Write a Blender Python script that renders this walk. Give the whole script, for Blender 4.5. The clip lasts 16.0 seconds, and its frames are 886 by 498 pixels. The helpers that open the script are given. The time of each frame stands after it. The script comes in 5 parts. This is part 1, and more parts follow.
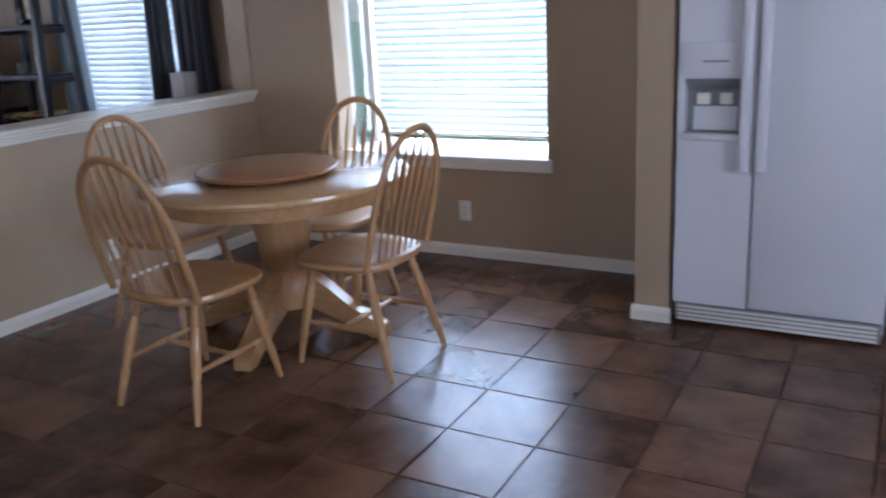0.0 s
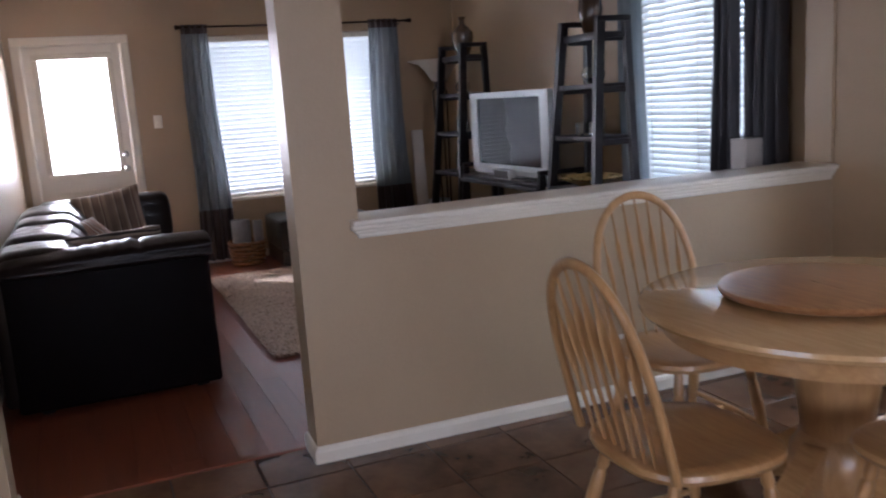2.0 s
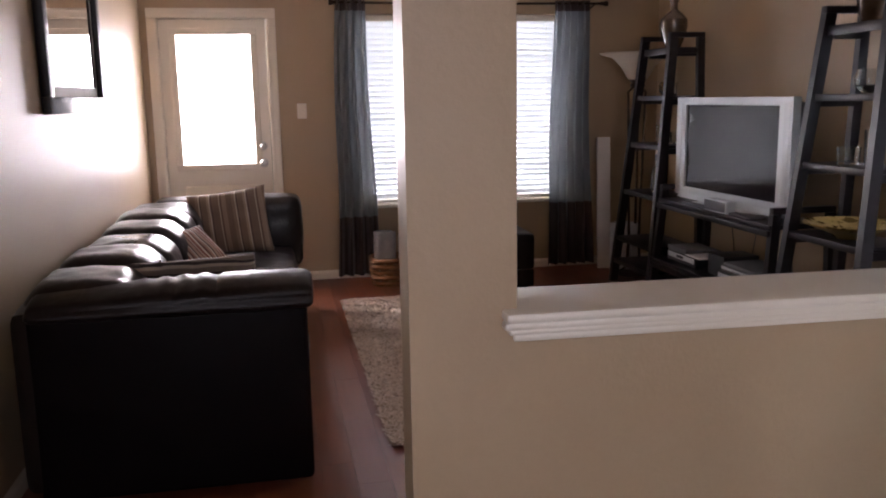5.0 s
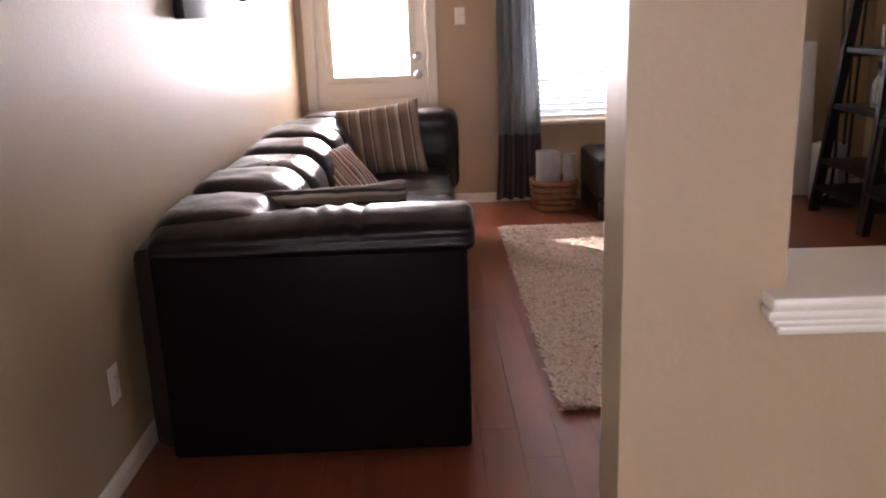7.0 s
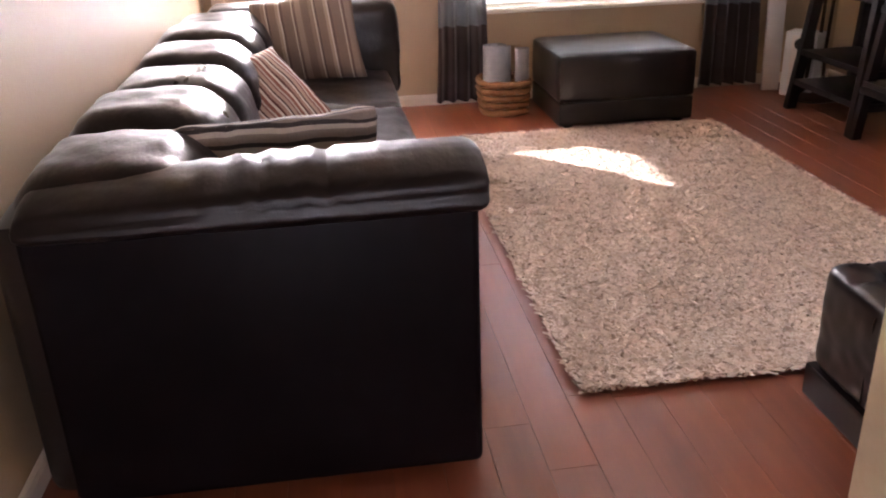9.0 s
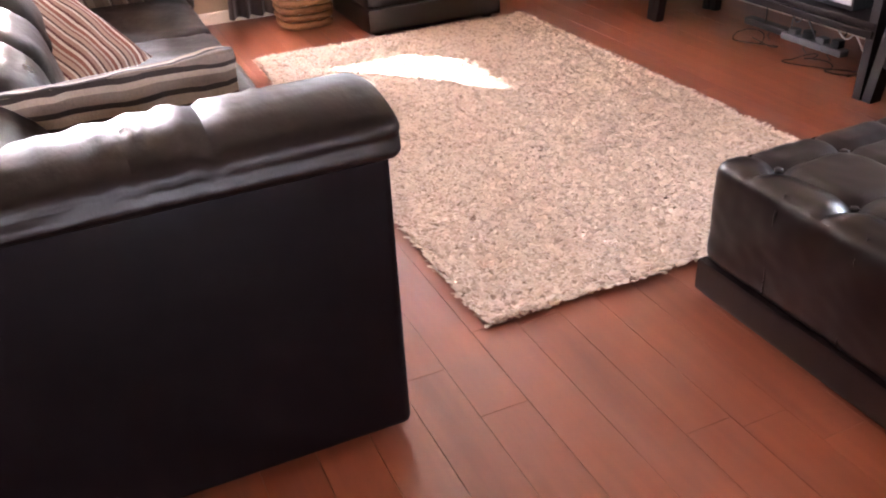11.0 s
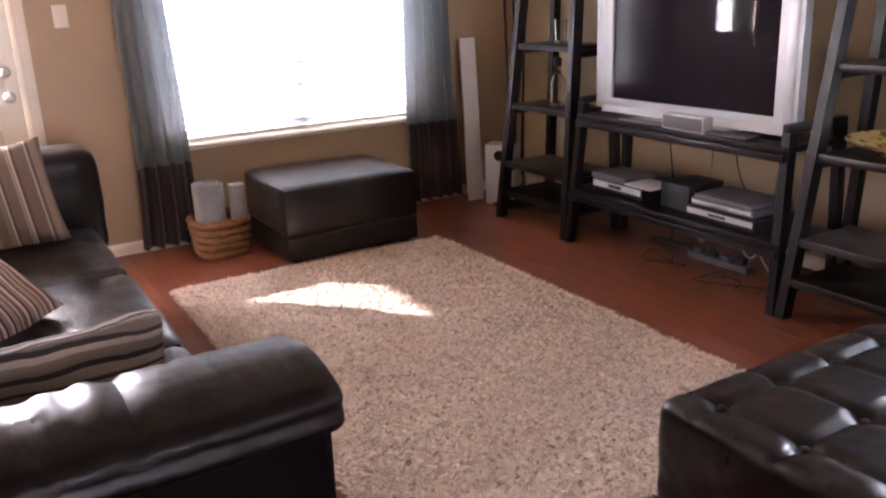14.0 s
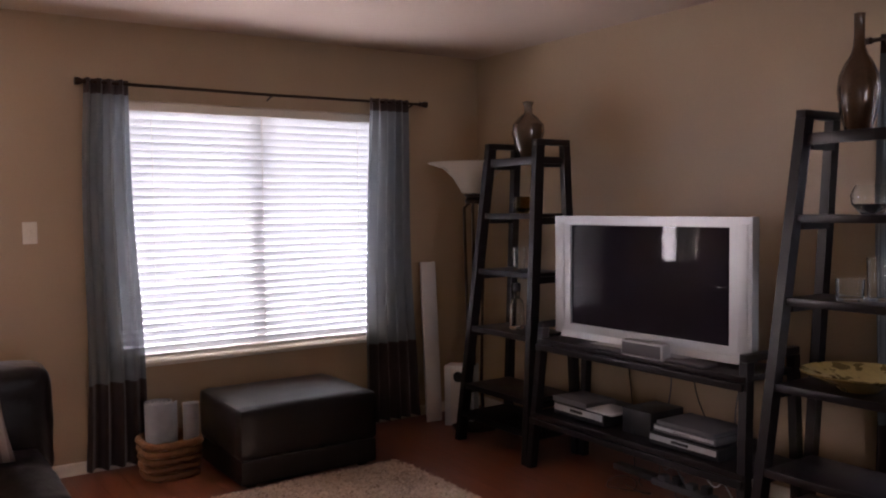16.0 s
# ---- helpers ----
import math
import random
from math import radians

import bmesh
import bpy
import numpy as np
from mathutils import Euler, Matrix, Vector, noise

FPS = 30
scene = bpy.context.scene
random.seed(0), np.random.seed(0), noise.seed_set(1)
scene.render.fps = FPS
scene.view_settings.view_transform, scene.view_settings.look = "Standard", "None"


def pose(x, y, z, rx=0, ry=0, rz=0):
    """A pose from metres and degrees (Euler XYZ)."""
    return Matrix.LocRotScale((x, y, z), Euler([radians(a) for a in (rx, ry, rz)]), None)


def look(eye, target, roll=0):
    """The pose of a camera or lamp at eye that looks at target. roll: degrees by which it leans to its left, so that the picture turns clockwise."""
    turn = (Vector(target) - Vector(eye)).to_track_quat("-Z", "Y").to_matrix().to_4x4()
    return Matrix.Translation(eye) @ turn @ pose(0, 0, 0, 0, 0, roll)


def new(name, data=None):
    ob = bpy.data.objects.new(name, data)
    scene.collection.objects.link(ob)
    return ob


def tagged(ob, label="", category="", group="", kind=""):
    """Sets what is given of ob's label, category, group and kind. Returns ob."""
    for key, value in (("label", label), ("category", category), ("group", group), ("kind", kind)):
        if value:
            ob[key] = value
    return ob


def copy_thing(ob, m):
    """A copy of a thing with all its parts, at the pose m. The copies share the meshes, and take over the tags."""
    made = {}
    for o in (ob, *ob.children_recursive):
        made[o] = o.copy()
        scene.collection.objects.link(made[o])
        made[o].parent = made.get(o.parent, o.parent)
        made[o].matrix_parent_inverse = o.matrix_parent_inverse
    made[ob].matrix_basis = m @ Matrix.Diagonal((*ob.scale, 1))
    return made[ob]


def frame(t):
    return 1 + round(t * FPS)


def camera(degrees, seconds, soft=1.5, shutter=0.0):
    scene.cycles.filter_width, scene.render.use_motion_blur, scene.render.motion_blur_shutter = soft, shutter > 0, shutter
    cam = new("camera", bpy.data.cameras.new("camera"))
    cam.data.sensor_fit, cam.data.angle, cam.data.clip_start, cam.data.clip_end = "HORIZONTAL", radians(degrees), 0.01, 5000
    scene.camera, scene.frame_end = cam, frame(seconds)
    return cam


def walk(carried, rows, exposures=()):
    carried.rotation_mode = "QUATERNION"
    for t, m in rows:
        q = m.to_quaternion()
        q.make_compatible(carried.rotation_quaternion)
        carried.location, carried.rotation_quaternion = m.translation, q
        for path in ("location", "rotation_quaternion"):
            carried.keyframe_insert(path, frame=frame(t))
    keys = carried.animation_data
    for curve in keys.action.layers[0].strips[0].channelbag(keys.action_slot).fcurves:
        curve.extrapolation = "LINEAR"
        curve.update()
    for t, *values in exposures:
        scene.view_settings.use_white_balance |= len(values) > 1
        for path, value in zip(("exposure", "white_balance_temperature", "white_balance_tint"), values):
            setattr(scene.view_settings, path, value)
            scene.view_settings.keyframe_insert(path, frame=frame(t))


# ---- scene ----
cam = camera(55.2, 16.0, soft=2.0, shutter=0.3)
PATH = [
    (0, (-0.309, 1.158, 1.43), (-1.253, 2.829, 0.866), -3.1),
    (0.5, (-0.301, 1.343, 1.427), (-1.559, 2.811, 0.916), -3.5),
    (1, (-0.446, 1.633, 1.435), (-1.967, 2.846, 0.973), -4.5),
    (1.5, (-0.657, 1.823, 1.42), (-2.359, 2.79, 1.01), -4.7),
    (2, (-0.921, 1.99, 1.403), (-2.739, 2.743, 1.046), -3.9),
    (2.5, (-1.262, 2.131, 1.419), (-3.147, 2.712, 1.092), -3.2),
    (3, (-1.564, 2.232, 1.416), (-3.486, 2.696, 1.112), -2.0),
    (3.5, (-1.796, 2.29, 1.431), (-3.728, 2.705, 1.124), -1.1),
    (6, (-2.503, 2.461, 1.407), (-4.429, 2.748, 0.952), -1.4),
    (6.5, (-2.651, 2.465, 1.384), (-4.587, 2.572, 0.891), -2.0),
    (7, (-2.838, 2.411, 1.373), (-4.764, 2.433, 0.833), -2.1),
    (7.5, (-3.039, 2.391, 1.37), (-4.95, 2.384, 0.779), -2.5),
    (8, (-3.262, 2.331, 1.358), (-5.153, 2.369, 0.708), -1.7),
    (8.5, (-3.446, 2.274, 1.332), (-5.309, 2.394, 0.614), -1.3),
    (9, (-3.601, 2.219, 1.334), (-5.421, 2.449, 0.537), -2.0),
    (9.5, (-3.713, 2.18, 1.341), (-5.481, 2.523, 0.47), -2.8),
    (10, (-3.793, 2.129, 1.344), (-5.5, 2.601, 0.415), -2.8),
    (12.5, (-4.001, 1.943, 1.363), (-5.488, 2.758, 0.303), -4.1),
    (13, (-4.041, 1.961, 1.394), (-5.583, 2.828, 0.461), -3.4),
    (13.5, (-4.048, 1.976, 1.442), (-5.645, 2.895, 0.664), -2.9),
    (14, (-4.027, 2.024, 1.421), (-5.677, 2.984, 0.825), -2.3),
    (14.5, (-4.033, 2.008, 1.432), (-5.7, 3.02, 0.99), -1.7),
    (15, (-4.033, 2.02, 1.413), (-5.712, 3.066, 1.119), -1.0),
    (15.5, (-4.057, 1.983, 1.433), (-5.723, 3.073, 1.248), -0.7),
    (16, (-4.055, 1.955, 1.461), (-5.709, 3.074, 1.358), -0.6),
]
EXPOSURES = [(0.0, 0.93, 5080, 17), (0.5, 0.86, 5300, 17), (1.0, 0.8, 5350, 18), (1.5, 0.82, 5500, 20), (2.5, 1.0, 5750, 22), (3.5, 1.04, 6080, 24), (6.0, 1.08, 6350, 26), (7.0, 1.7, 6400, 26), (7.5, 1.85, 6350, 26), (9.0, 2.6, 6250, 27), (10.0, 3.05, 6200, 28), (12.5, 3.9, 6200, 28), (13.0, 3.65, 6150, 28), (13.5, 3.0, 6250, 28), (14.5, 1.9, 6080, 29), (16.0, 0.93, 6420, 32)]
walk(cam, [(t, look(eye, target, roll)) for t, eye, target, roll in PATH], EXPOSURES)

# ---- world, sun and window light ----
SUN_ELEV, SUN_AZ = radians(27.5), radians(225)
world = bpy.data.worlds.new("sky")
scene.world = world
world.use_nodes = True
wn = world.node_tree
sky = wn.nodes.new("ShaderNodeTexSky")
sky.sky_type, sky.sun_disc = "NISHITA", False
sky.sun_elevation, sky.sun_rotation = SUN_ELEV, SUN_AZ
wn.links.new(sky.outputs[0], wn.nodes["Background"].inputs[0])
wn.nodes["Background"].inputs[1].default_value = 0.08

sun = new("sun", bpy.data.lights.new("sun", "SUN"))
sun.data.energy, sun.data.angle, sun.data.color = 5.0, radians(0.5), (1.0, 0.96, 0.90)
towards = Vector((math.sin(SUN_AZ) * math.cos(SUN_ELEV), math.cos(SUN_AZ) * math.cos(SUN_ELEV), math.sin(SUN_ELEV)))
sun.matrix_world = look(towards * 30, (0, 0, 0))


def window_light(name, eye, target, w, h, watts, colour):
    """Sky light in a window's opening."""
    lamp = new(name, bpy.data.lights.new(name, "AREA"))
    lamp.data.shape, lamp.data.size, lamp.data.size_y = "RECTANGLE", w, h
    lamp.data.energy, lamp.data.color = watts, colour
    lamp.matrix_world = look(eye, target)


window_light("west_window_light", (-9.30, 4.0, 1.32), (-8.0, 4.0, 1.32), 1.8, 1.5, 45.0, (0.93, 0.97, 1.0))
window_light("door_light", (-9.30, 2.035, 1.43), (-8.0, 2.035, 1.43), 0.62, 1.04, 27.0, (1.0, 0.98, 0.95))
window_light("north_window_light", (-5.35, 5.92, 1.34), (-5.35, 4.0, 1.34), 1.2, 1.5, 36.0, (0.86, 0.95, 1.0))
window_light("kitchen_window_light", (-2.66, 6.02, 1.33), (-2.66, 4.0, 1.33), 1.34, 1.5, 57.0, (0.86, 0.96, 1.0))
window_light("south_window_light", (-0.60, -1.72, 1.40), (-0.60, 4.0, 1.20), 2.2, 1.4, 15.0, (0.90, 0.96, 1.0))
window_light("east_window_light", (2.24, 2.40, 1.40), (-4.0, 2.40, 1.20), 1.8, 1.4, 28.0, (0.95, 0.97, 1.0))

# ---- materials ----


def mat(name, colour, rough=0.5, metal=0.0, var=0.12, scale=6.0, fine=80.0, bump=0.1, bump_scale=0.002, coat=0.0, spec=0.5, objvar=0.0, stretch=(1, 1, 1), rough_var=0.08, sheen=0.0):
    """A painted, leather, stone or wood surface with variation at two scales, relief and uneven gloss."""
    m = bpy.data.materials.new(name)
    m.use_nodes = True
    n, l = m.node_tree.nodes, m.node_tree.links
    b = n["Principled BSDF"]
    tc = n.new("ShaderNodeTexCoord")
    mp = n.new("ShaderNodeMapping")
    mp.inputs["Scale"].default_value = stretch
    l.new(tc.outputs["Object"], mp.inputs["Vector"])
    big, small = n.new("ShaderNodeTexNoise"), n.new("ShaderNodeTexNoise")
    big.inputs["Scale"].default_value, small.inputs["Scale"].default_value = scale, fine
    big.inputs["Detail"].default_value, small.inputs["Detail"].default_value = 4, 3
    for t in (big, small):
        l.new(mp.outputs[0], t.inputs["Vector"])
    mixed = n.new("ShaderNodeMath")
    mixed.operation = "MULTIPLY_ADD"
    l.new(small.outputs["Fac"], mixed.inputs[0])
    mixed.inputs[1].default_value = 0.4
    l.new(big.outputs["Fac"], mixed.inputs[2])
    value = mixed.outputs[0]
    if objvar:
        oi = n.new("ShaderNodeObjectInfo")
        add = n.new("ShaderNodeMath")
        add.operation = "MULTIPLY_ADD"
        l.new(oi.outputs["Random"], add.inputs[0])
        add.inputs[1].default_value = objvar
        l.new(value, add.inputs[2])
        value = add.outputs[0]
    mr = n.new("ShaderNodeMapRange")
    mr.inputs["From Min"].default_value, mr.inputs["From Max"].default_value = 0.35, 1.05 + objvar
    mr.inputs["To Min"].default_value, mr.inputs["To Max"].default_value = 1 - var, 1 + var
    l.new(value, mr.inputs["Value"])
    col = n.new("ShaderNodeVectorMath")
    col.operation = "SCALE"
    col.inputs[0].default_value = colour[:3]
    l.new(mr.outputs[0], col.inputs["Scale"])
    l.new(col.outputs[0], b.inputs["Base Color"])
    rr = n.new("ShaderNodeMapRange")
    rr.inputs["To Min"].default_value, rr.inputs["To Max"].default_value = max(rough - rough_var, 0.02), rough + rough_var
    l.new(big.outputs["Fac"], rr.inputs["Value"])
    l.new(rr.outputs[0], b.inputs["Roughness"])
    b.inputs["Metallic"].default_value = metal
    b.inputs["Coat Weight"].default_value = coat
    b.inputs["Coat Roughness"].default_value = 0.12
    b.inputs["Specular IOR Level"].default_value = spec
    b.inputs["Sheen Weight"].default_value = sheen
    if bump:
        bp = n.new("ShaderNodeBump")
        bp.inputs["Strength"].default_value, bp.inputs["Distance"].default_value = bump, bump_scale
        l.new(small.outputs["Fac"], bp.inputs["Height"])
        l.new(bp.outputs[0], b.inputs["Normal"])
    return m


def two_tone(name, first, second, rough, scale, detail=6.0, objvar=0.35, stretch=(1, 1, 1), bump=0.25, coat=0.0, lo=0.35, hi=0.7, wave=0.0, spec=0.5, gloss=0.08):
    """A mottled or grained surface between two colours, shifted from piece to piece."""
    m = bpy.data.materials.new(name)
    m.use_nodes = True
    n, l = m.node_tree.nodes, m.node_tree.links
    b = n["Principled BSDF"]
    tc, mp, oi = n.new("ShaderNodeTexCoord"), n.new("ShaderNodeMapping"), n.new("ShaderNodeObjectInfo")
    geo = n.new("ShaderNodeNewGeometry")
    mp.inputs["Scale"].default_value = stretch
    shift = n.new("ShaderNodeVectorMath")
    shift.operation = "MULTIPLY_ADD"
    l.new(oi.outputs["Random"], shift.inputs[0])
    shift.inputs[1].default_value = (37.0, 19.0, 11.0)
    l.new(geo.outputs["Position"], shift.inputs[2])
    l.new(shift.outputs[0], mp.inputs["Vector"])
    noise_a, noise_b = n.new("ShaderNodeTexNoise"), n.new("ShaderNodeTexNoise")
    noise_a.inputs["Scale"].default_value, noise_a.inputs["Detail"].default_value = scale, detail
    noise_a.inputs["Distortion"].default_value = wave
    noise_b.inputs["Scale"].default_value, noise_b.inputs["Detail"].default_value = scale * 9, 3
    l.new(mp.outputs[0], noise_a.inputs["Vector"])
    l.new(mp.outputs[0], noise_b.inputs["Vector"])
    add = n.new("ShaderNodeMath")
    add.operation = "MULTIPLY_ADD"
    l.new(noise_b.outputs["Fac"], add.inputs[0])
    add.inputs[1].default_value = 0.16
    l.new(noise_a.outputs["Fac"], add.inputs[2])
    ob = n.new("ShaderNodeMath")
    ob.operation = "MULTIPLY_ADD"
    l.new(oi.outputs["Random"], ob.inputs[0])
    ob.inputs[1].default_value = objvar
    l.new(add.outputs[0], ob.inputs[2])
    mr = n.new("ShaderNodeMapRange")
    mr.inputs["From Min"].default_value, mr.inputs["From Max"].default_value = lo + 0.15, hi + 0.15 + objvar
    l.new(ob.outputs[0], mr.inputs["Value"])
    mix = n.new("ShaderNodeMix")
    mix.data_type = "RGBA"
    mix.inputs["A"].default_value, mix.inputs["B"].default_value = (*first, 1), (*second, 1)
    l.new(mr.outputs[0], mix.inputs["Factor"])
    l.new(mix.outputs["Result"], b.inputs["Base Color"])
    rr = n.new("ShaderNodeMapRange")
    rr.inputs["To Min"].default_value, rr.inputs["To Max"].default_value = max(rough - gloss, 0.03), rough + gloss
    l.new(add.outputs[0], rr.inputs["Value"])
    l.new(rr.outputs[0], b.inputs["Roughness"])
    b.inputs["Coat Weight"].default_value = coat
    b.inputs["Coat Roughness"].default_value = 0.1
    b.inputs["Specular IOR Level"].default_value = spec
    if bump:
        bp = n.new("ShaderNodeBump")
        bp.inputs["Strength"].default_value, bp.inputs["Distance"].default_value = bump, 0.003
        l.new(noise_a.outputs["Fac"], bp.inputs["Height"])
        l.new(bp.outputs[0], b.inputs["Normal"])
    return m


def glassy(name, colour=(1, 1, 1), rough=0.0, ior=1.45):
    m = bpy.data.materials.new(name)
    m.use_nodes = True
    b = m.node_tree.nodes["Principled BSDF"]
    b.inputs["Base Color"].default_value = (*colour, 1)
    b.inputs["Roughness"].default_value = rough
    b.inputs["Transmission Weight"].default_value = 1.0
    b.inputs["IOR"].default_value = ior
    return m


def cloth(name, colour, through_light=0.35, clear=0.0, rough=0.7, scale=160.0, sheen=0.3, var=0.15):
    """Woven fabric that lets some light through; clear: how open the weave is."""
    m = mat(name, colour, rough, var=var, scale=7, fine=scale, bump=0.3, bump_scale=0.001, sheen=sheen)
    n, l = m.node_tree.nodes, m.node_tree.links
    b, out = n["Principled BSDF"], n["Material Output"]
    tr = n.new("ShaderNodeBsdfTranslucent")
    tr.inputs["Color"].default_value = (*colour, 1)
    mix = n.new("ShaderNodeMixShader")
    mix.inputs[0].default_value = through_light
    l.new(b.outputs[0], mix.inputs[1])
    l.new(tr.outputs[0], mix.inputs[2])
    last = mix
    if clear:
        hole = n.new("ShaderNodeBsdfTransparent")
        last = n.new("ShaderNodeMixShader")
        last.inputs[0].default_value = clear
        l.new(mix.outputs[0], last.inputs[1])
        l.new(hole.outputs[0], last.inputs[2])
    l.new(last.outputs[0], out.inputs["Surface"])
    return m


def striped(name, colours, width, axis=(1, 0, 0), rough=0.85):
    """Woven stripes of a few colours across one axis, of uneven width."""
    m = bpy.data.materials.new(name)
    m.use_nodes = True
    n, l = m.node_tree.nodes, m.node_tree.links
    b = n["Principled BSDF"]
    tc, across = n.new("ShaderNodeTexCoord"), n.new("ShaderNodeVectorMath")
    across.operation = "DOT_PRODUCT"
    across.inputs[1].default_value = axis
    l.new(tc.outputs["Object"], across.inputs[0])
    ms = n.new("ShaderNodeMath")
    ms.operation = "DIVIDE"
    l.new(across.outputs["Value"], ms.inputs[0])
    ms.inputs[1].default_value = width
    fl = n.new("ShaderNodeMath")
    fl.operation = "FRACT"
    l.new(ms.outputs[0], fl.inputs[0])
    ramp = n.new("ShaderNodeValToRGB")
    ramp.color_ramp.interpolation = "CONSTANT"
    el = ramp.color_ramp.elements
    while len(el) < len(colours):
        el.new(0.5)
    for k, (p, c) in enumerate(colours):
        el[k].position, el[k].color = p, (*c, 1)
    l.new(fl.outputs[0], ramp.inputs[0])
    weave = n.new("ShaderNodeTexNoise")
    weave.inputs["Scale"].default_value = 220
    l.new(tc.outputs["Object"], weave.inputs["Vector"])
    mix = n.new("ShaderNodeMix")
    mix.data_type, mix.blend_type = "RGBA", "MULTIPLY"
    mix.inputs["Factor"].default_value = 0.4
    l.new(ramp.outputs[0], mix.inputs["A"])
    l.new(weave.outputs["Fac"], mix.inputs["B"])
    l.new(mix.outputs["Result"], b.inputs["Base Color"])
    b.inputs["Roughness"].default_value = rough
    bp = n.new("ShaderNodeBump")
    bp.inputs["Strength"].default_value, bp.inputs["Distance"].default_value = 0.4, 0.002
    l.new(weave.outputs["Fac"], bp.inputs["Height"])
    l.new(bp.outputs[0], b.inputs["Normal"])
    return m


WALL = mat("tan_wall_paint", (0.415, 0.306, 0.192), 0.42, var=0.06, scale=1.2, fine=80, bump=0.38, bump_scale=0.003, spec=0.5)
CEIL = mat("ceiling_paint", (0.52, 0.405, 0.31), 0.85, var=0.04, scale=2, fine=90, bump=0.5, bump_scale=0.004)
TRIM = mat("white_trim_paint", (0.75, 0.69, 0.59), 0.32, var=0.05, scale=3, fine=60, bump=0.05)
TILE = two_tone("slate_tile", (0.060, 0.026, 0.014), (0.26, 0.138, 0.076), 0.24, 4.2, detail=4, objvar=0.24, bump=0.02, lo=0.32, hi=0.78, gloss=0.04)
GROUT = mat("grout", (0.075, 0.045, 0.030), 0.9, var=0.2, scale=12, fine=150, bump=0.4)
PLANK = two_tone("cherry_plank", (0.15, 0.036, 0.016), (0.29, 0.082, 0.036), 0.32, 2.6, detail=3, objvar=0.24, stretch=(0.8, 10, 10), bump=0.0, coat=0.0, wave=0.0, lo=0.15, hi=0.95, gloss=0.01, spec=1.0)
UNDERLAY = mat("plank_joint", (0.085, 0.022, 0.011), 0.5, var=0.2)
OAK = two_tone("honey_oak", (0.42, 0.225, 0.085), (0.58, 0.345, 0.15), 0.30, 6, objvar=0.2, stretch=(1.2, 9, 9), bump=0.10, coat=0.4, wave=0.8)
OAK_TOP = two_tone("polished_oak", (0.55, 0.335, 0.15), (0.67, 0.435, 0.21), 0.17, 6, objvar=0.2, stretch=(1.2, 9, 9), bump=0.05, coat=0.9, wave=0.8, gloss=0.04)
OAK_UP = two_tone("honey_oak_upright", (0.41, 0.22, 0.085), (0.56, 0.335, 0.145), 0.30, 6, objvar=0.2, stretch=(9, 9, 1.2), bump=0.10, coat=0.4, wave=0.8)
OAK_DARK = two_tone("red_oak_tray", (0.30, 0.13, 0.05), (0.47, 0.24, 0.10), 0.3, 6, objvar=0.1, stretch=(1.2, 9, 9), bump=0.1, coat=0.4, wave=0.8)
LEATHER = mat("dark_brown_leather", (0.0085, 0.0046, 0.0043), 0.30, var=0.2, scale=5, fine=55, bump=0.12, bump_scale=0.0015, coat=0.0, rough_var=0.05, spec=0.45)
LEATHER_WORN = mat("creased_brown_leather", (0.0085, 0.0046, 0.0043), 0.30, var=0.25, scale=6, fine=34, bump=0.5, bump_scale=0.006, rough_var=0.07, spec=0.34, stretch=(0.45, 1, 1))
LEATHER_ARM = mat("rubbed_brown_leather", (0.0085, 0.0046, 0.0041), 0.40, var=0.3, scale=7, fine=34, bump=0.4, bump_scale=0.005, rough_var=0.08, spec=0.24, stretch=(0.45, 1, 1))
# sofa leather darkened and dulled so its lit sides stay near black
LEATHER_PANEL = mat("darkened_brown_leather", (0.0036, 0.0018, 0.0021), 0.5, var=0.2, scale=5, fine=300, bump=0.15, bump_scale=0.0006, spec=0.05)
ESPRESSO = mat("espresso_wood", (0.010, 0.0065, 0.007), 0.36, spec=0.32, var=0.35, scale=4, fine=50, bump=0.15, stretch=(1, 1, 0.2))
FRIDGE_WHITE = mat("white_enamel", (0.66, 0.66, 0.67), 0.42, var=0.03, scale=2, fine=210, bump=0.12, bump_scale=0.0008)
FRIDGE_GREY = mat("grey_plastic", (0.25, 0.25, 0.25), 0.5, var=0.1)
DARK_PLASTIC = mat("black_plastic", (0.012, 0.012, 0.014), 0.4, var=0.2)
SILVER = mat("silver_plastic", (0.52, 0.55, 0.57), 0.38, metal=0.25, var=0.05, bump=0.03)
STEEL = mat("brushed_steel", (0.55, 0.53, 0.50), 0.3, metal=1.0, var=0.08)
BRONZE = mat("bronze_metal", (0.045, 0.028, 0.020), 0.4, metal=0.8, var=0.2)
AMBER_GLAZE = mat("amber_glaze", (0.075, 0.040, 0.020), 0.14, var=0.4, scale=9, bump=0.05, coat=0.6)
SCREEN = mat("dark_screen_glass", (0.020, 0.016, 0.022), 0.03, var=0.05, bump=0.0, rough_var=0.01, spec=0.20)
PLATE = mat("ivory_plastic", (0.78, 0.74, 0.66), 0.4, var=0.03)
GLASS = glassy("window_glass")
JAR = glassy("clear_glass", (0.93, 0.96, 0.95))
AMBER = glassy("amber_glass", (0.62, 0.45, 0.20), 0.05)
OLIVE_GLAZE = mat("olive_glaze", (0.080, 0.050, 0.028), 0.16, var=0.5, scale=12, bump=0.1, coat=0.6)
SLAT = cloth("blind_slat_vinyl", (0.78, 0.80, 0.80), 0.26, rough=0.45, sheen=0.0, var=0.03)
CURTAIN = cloth("blue_grey_satin", (0.265, 0.30, 0.325), 0.36, 0.26, rough=0.42)
CURTAIN_LOW = cloth("brown_satin", (0.060, 0.036, 0.033), 0.25, 0.05, rough=0.45)
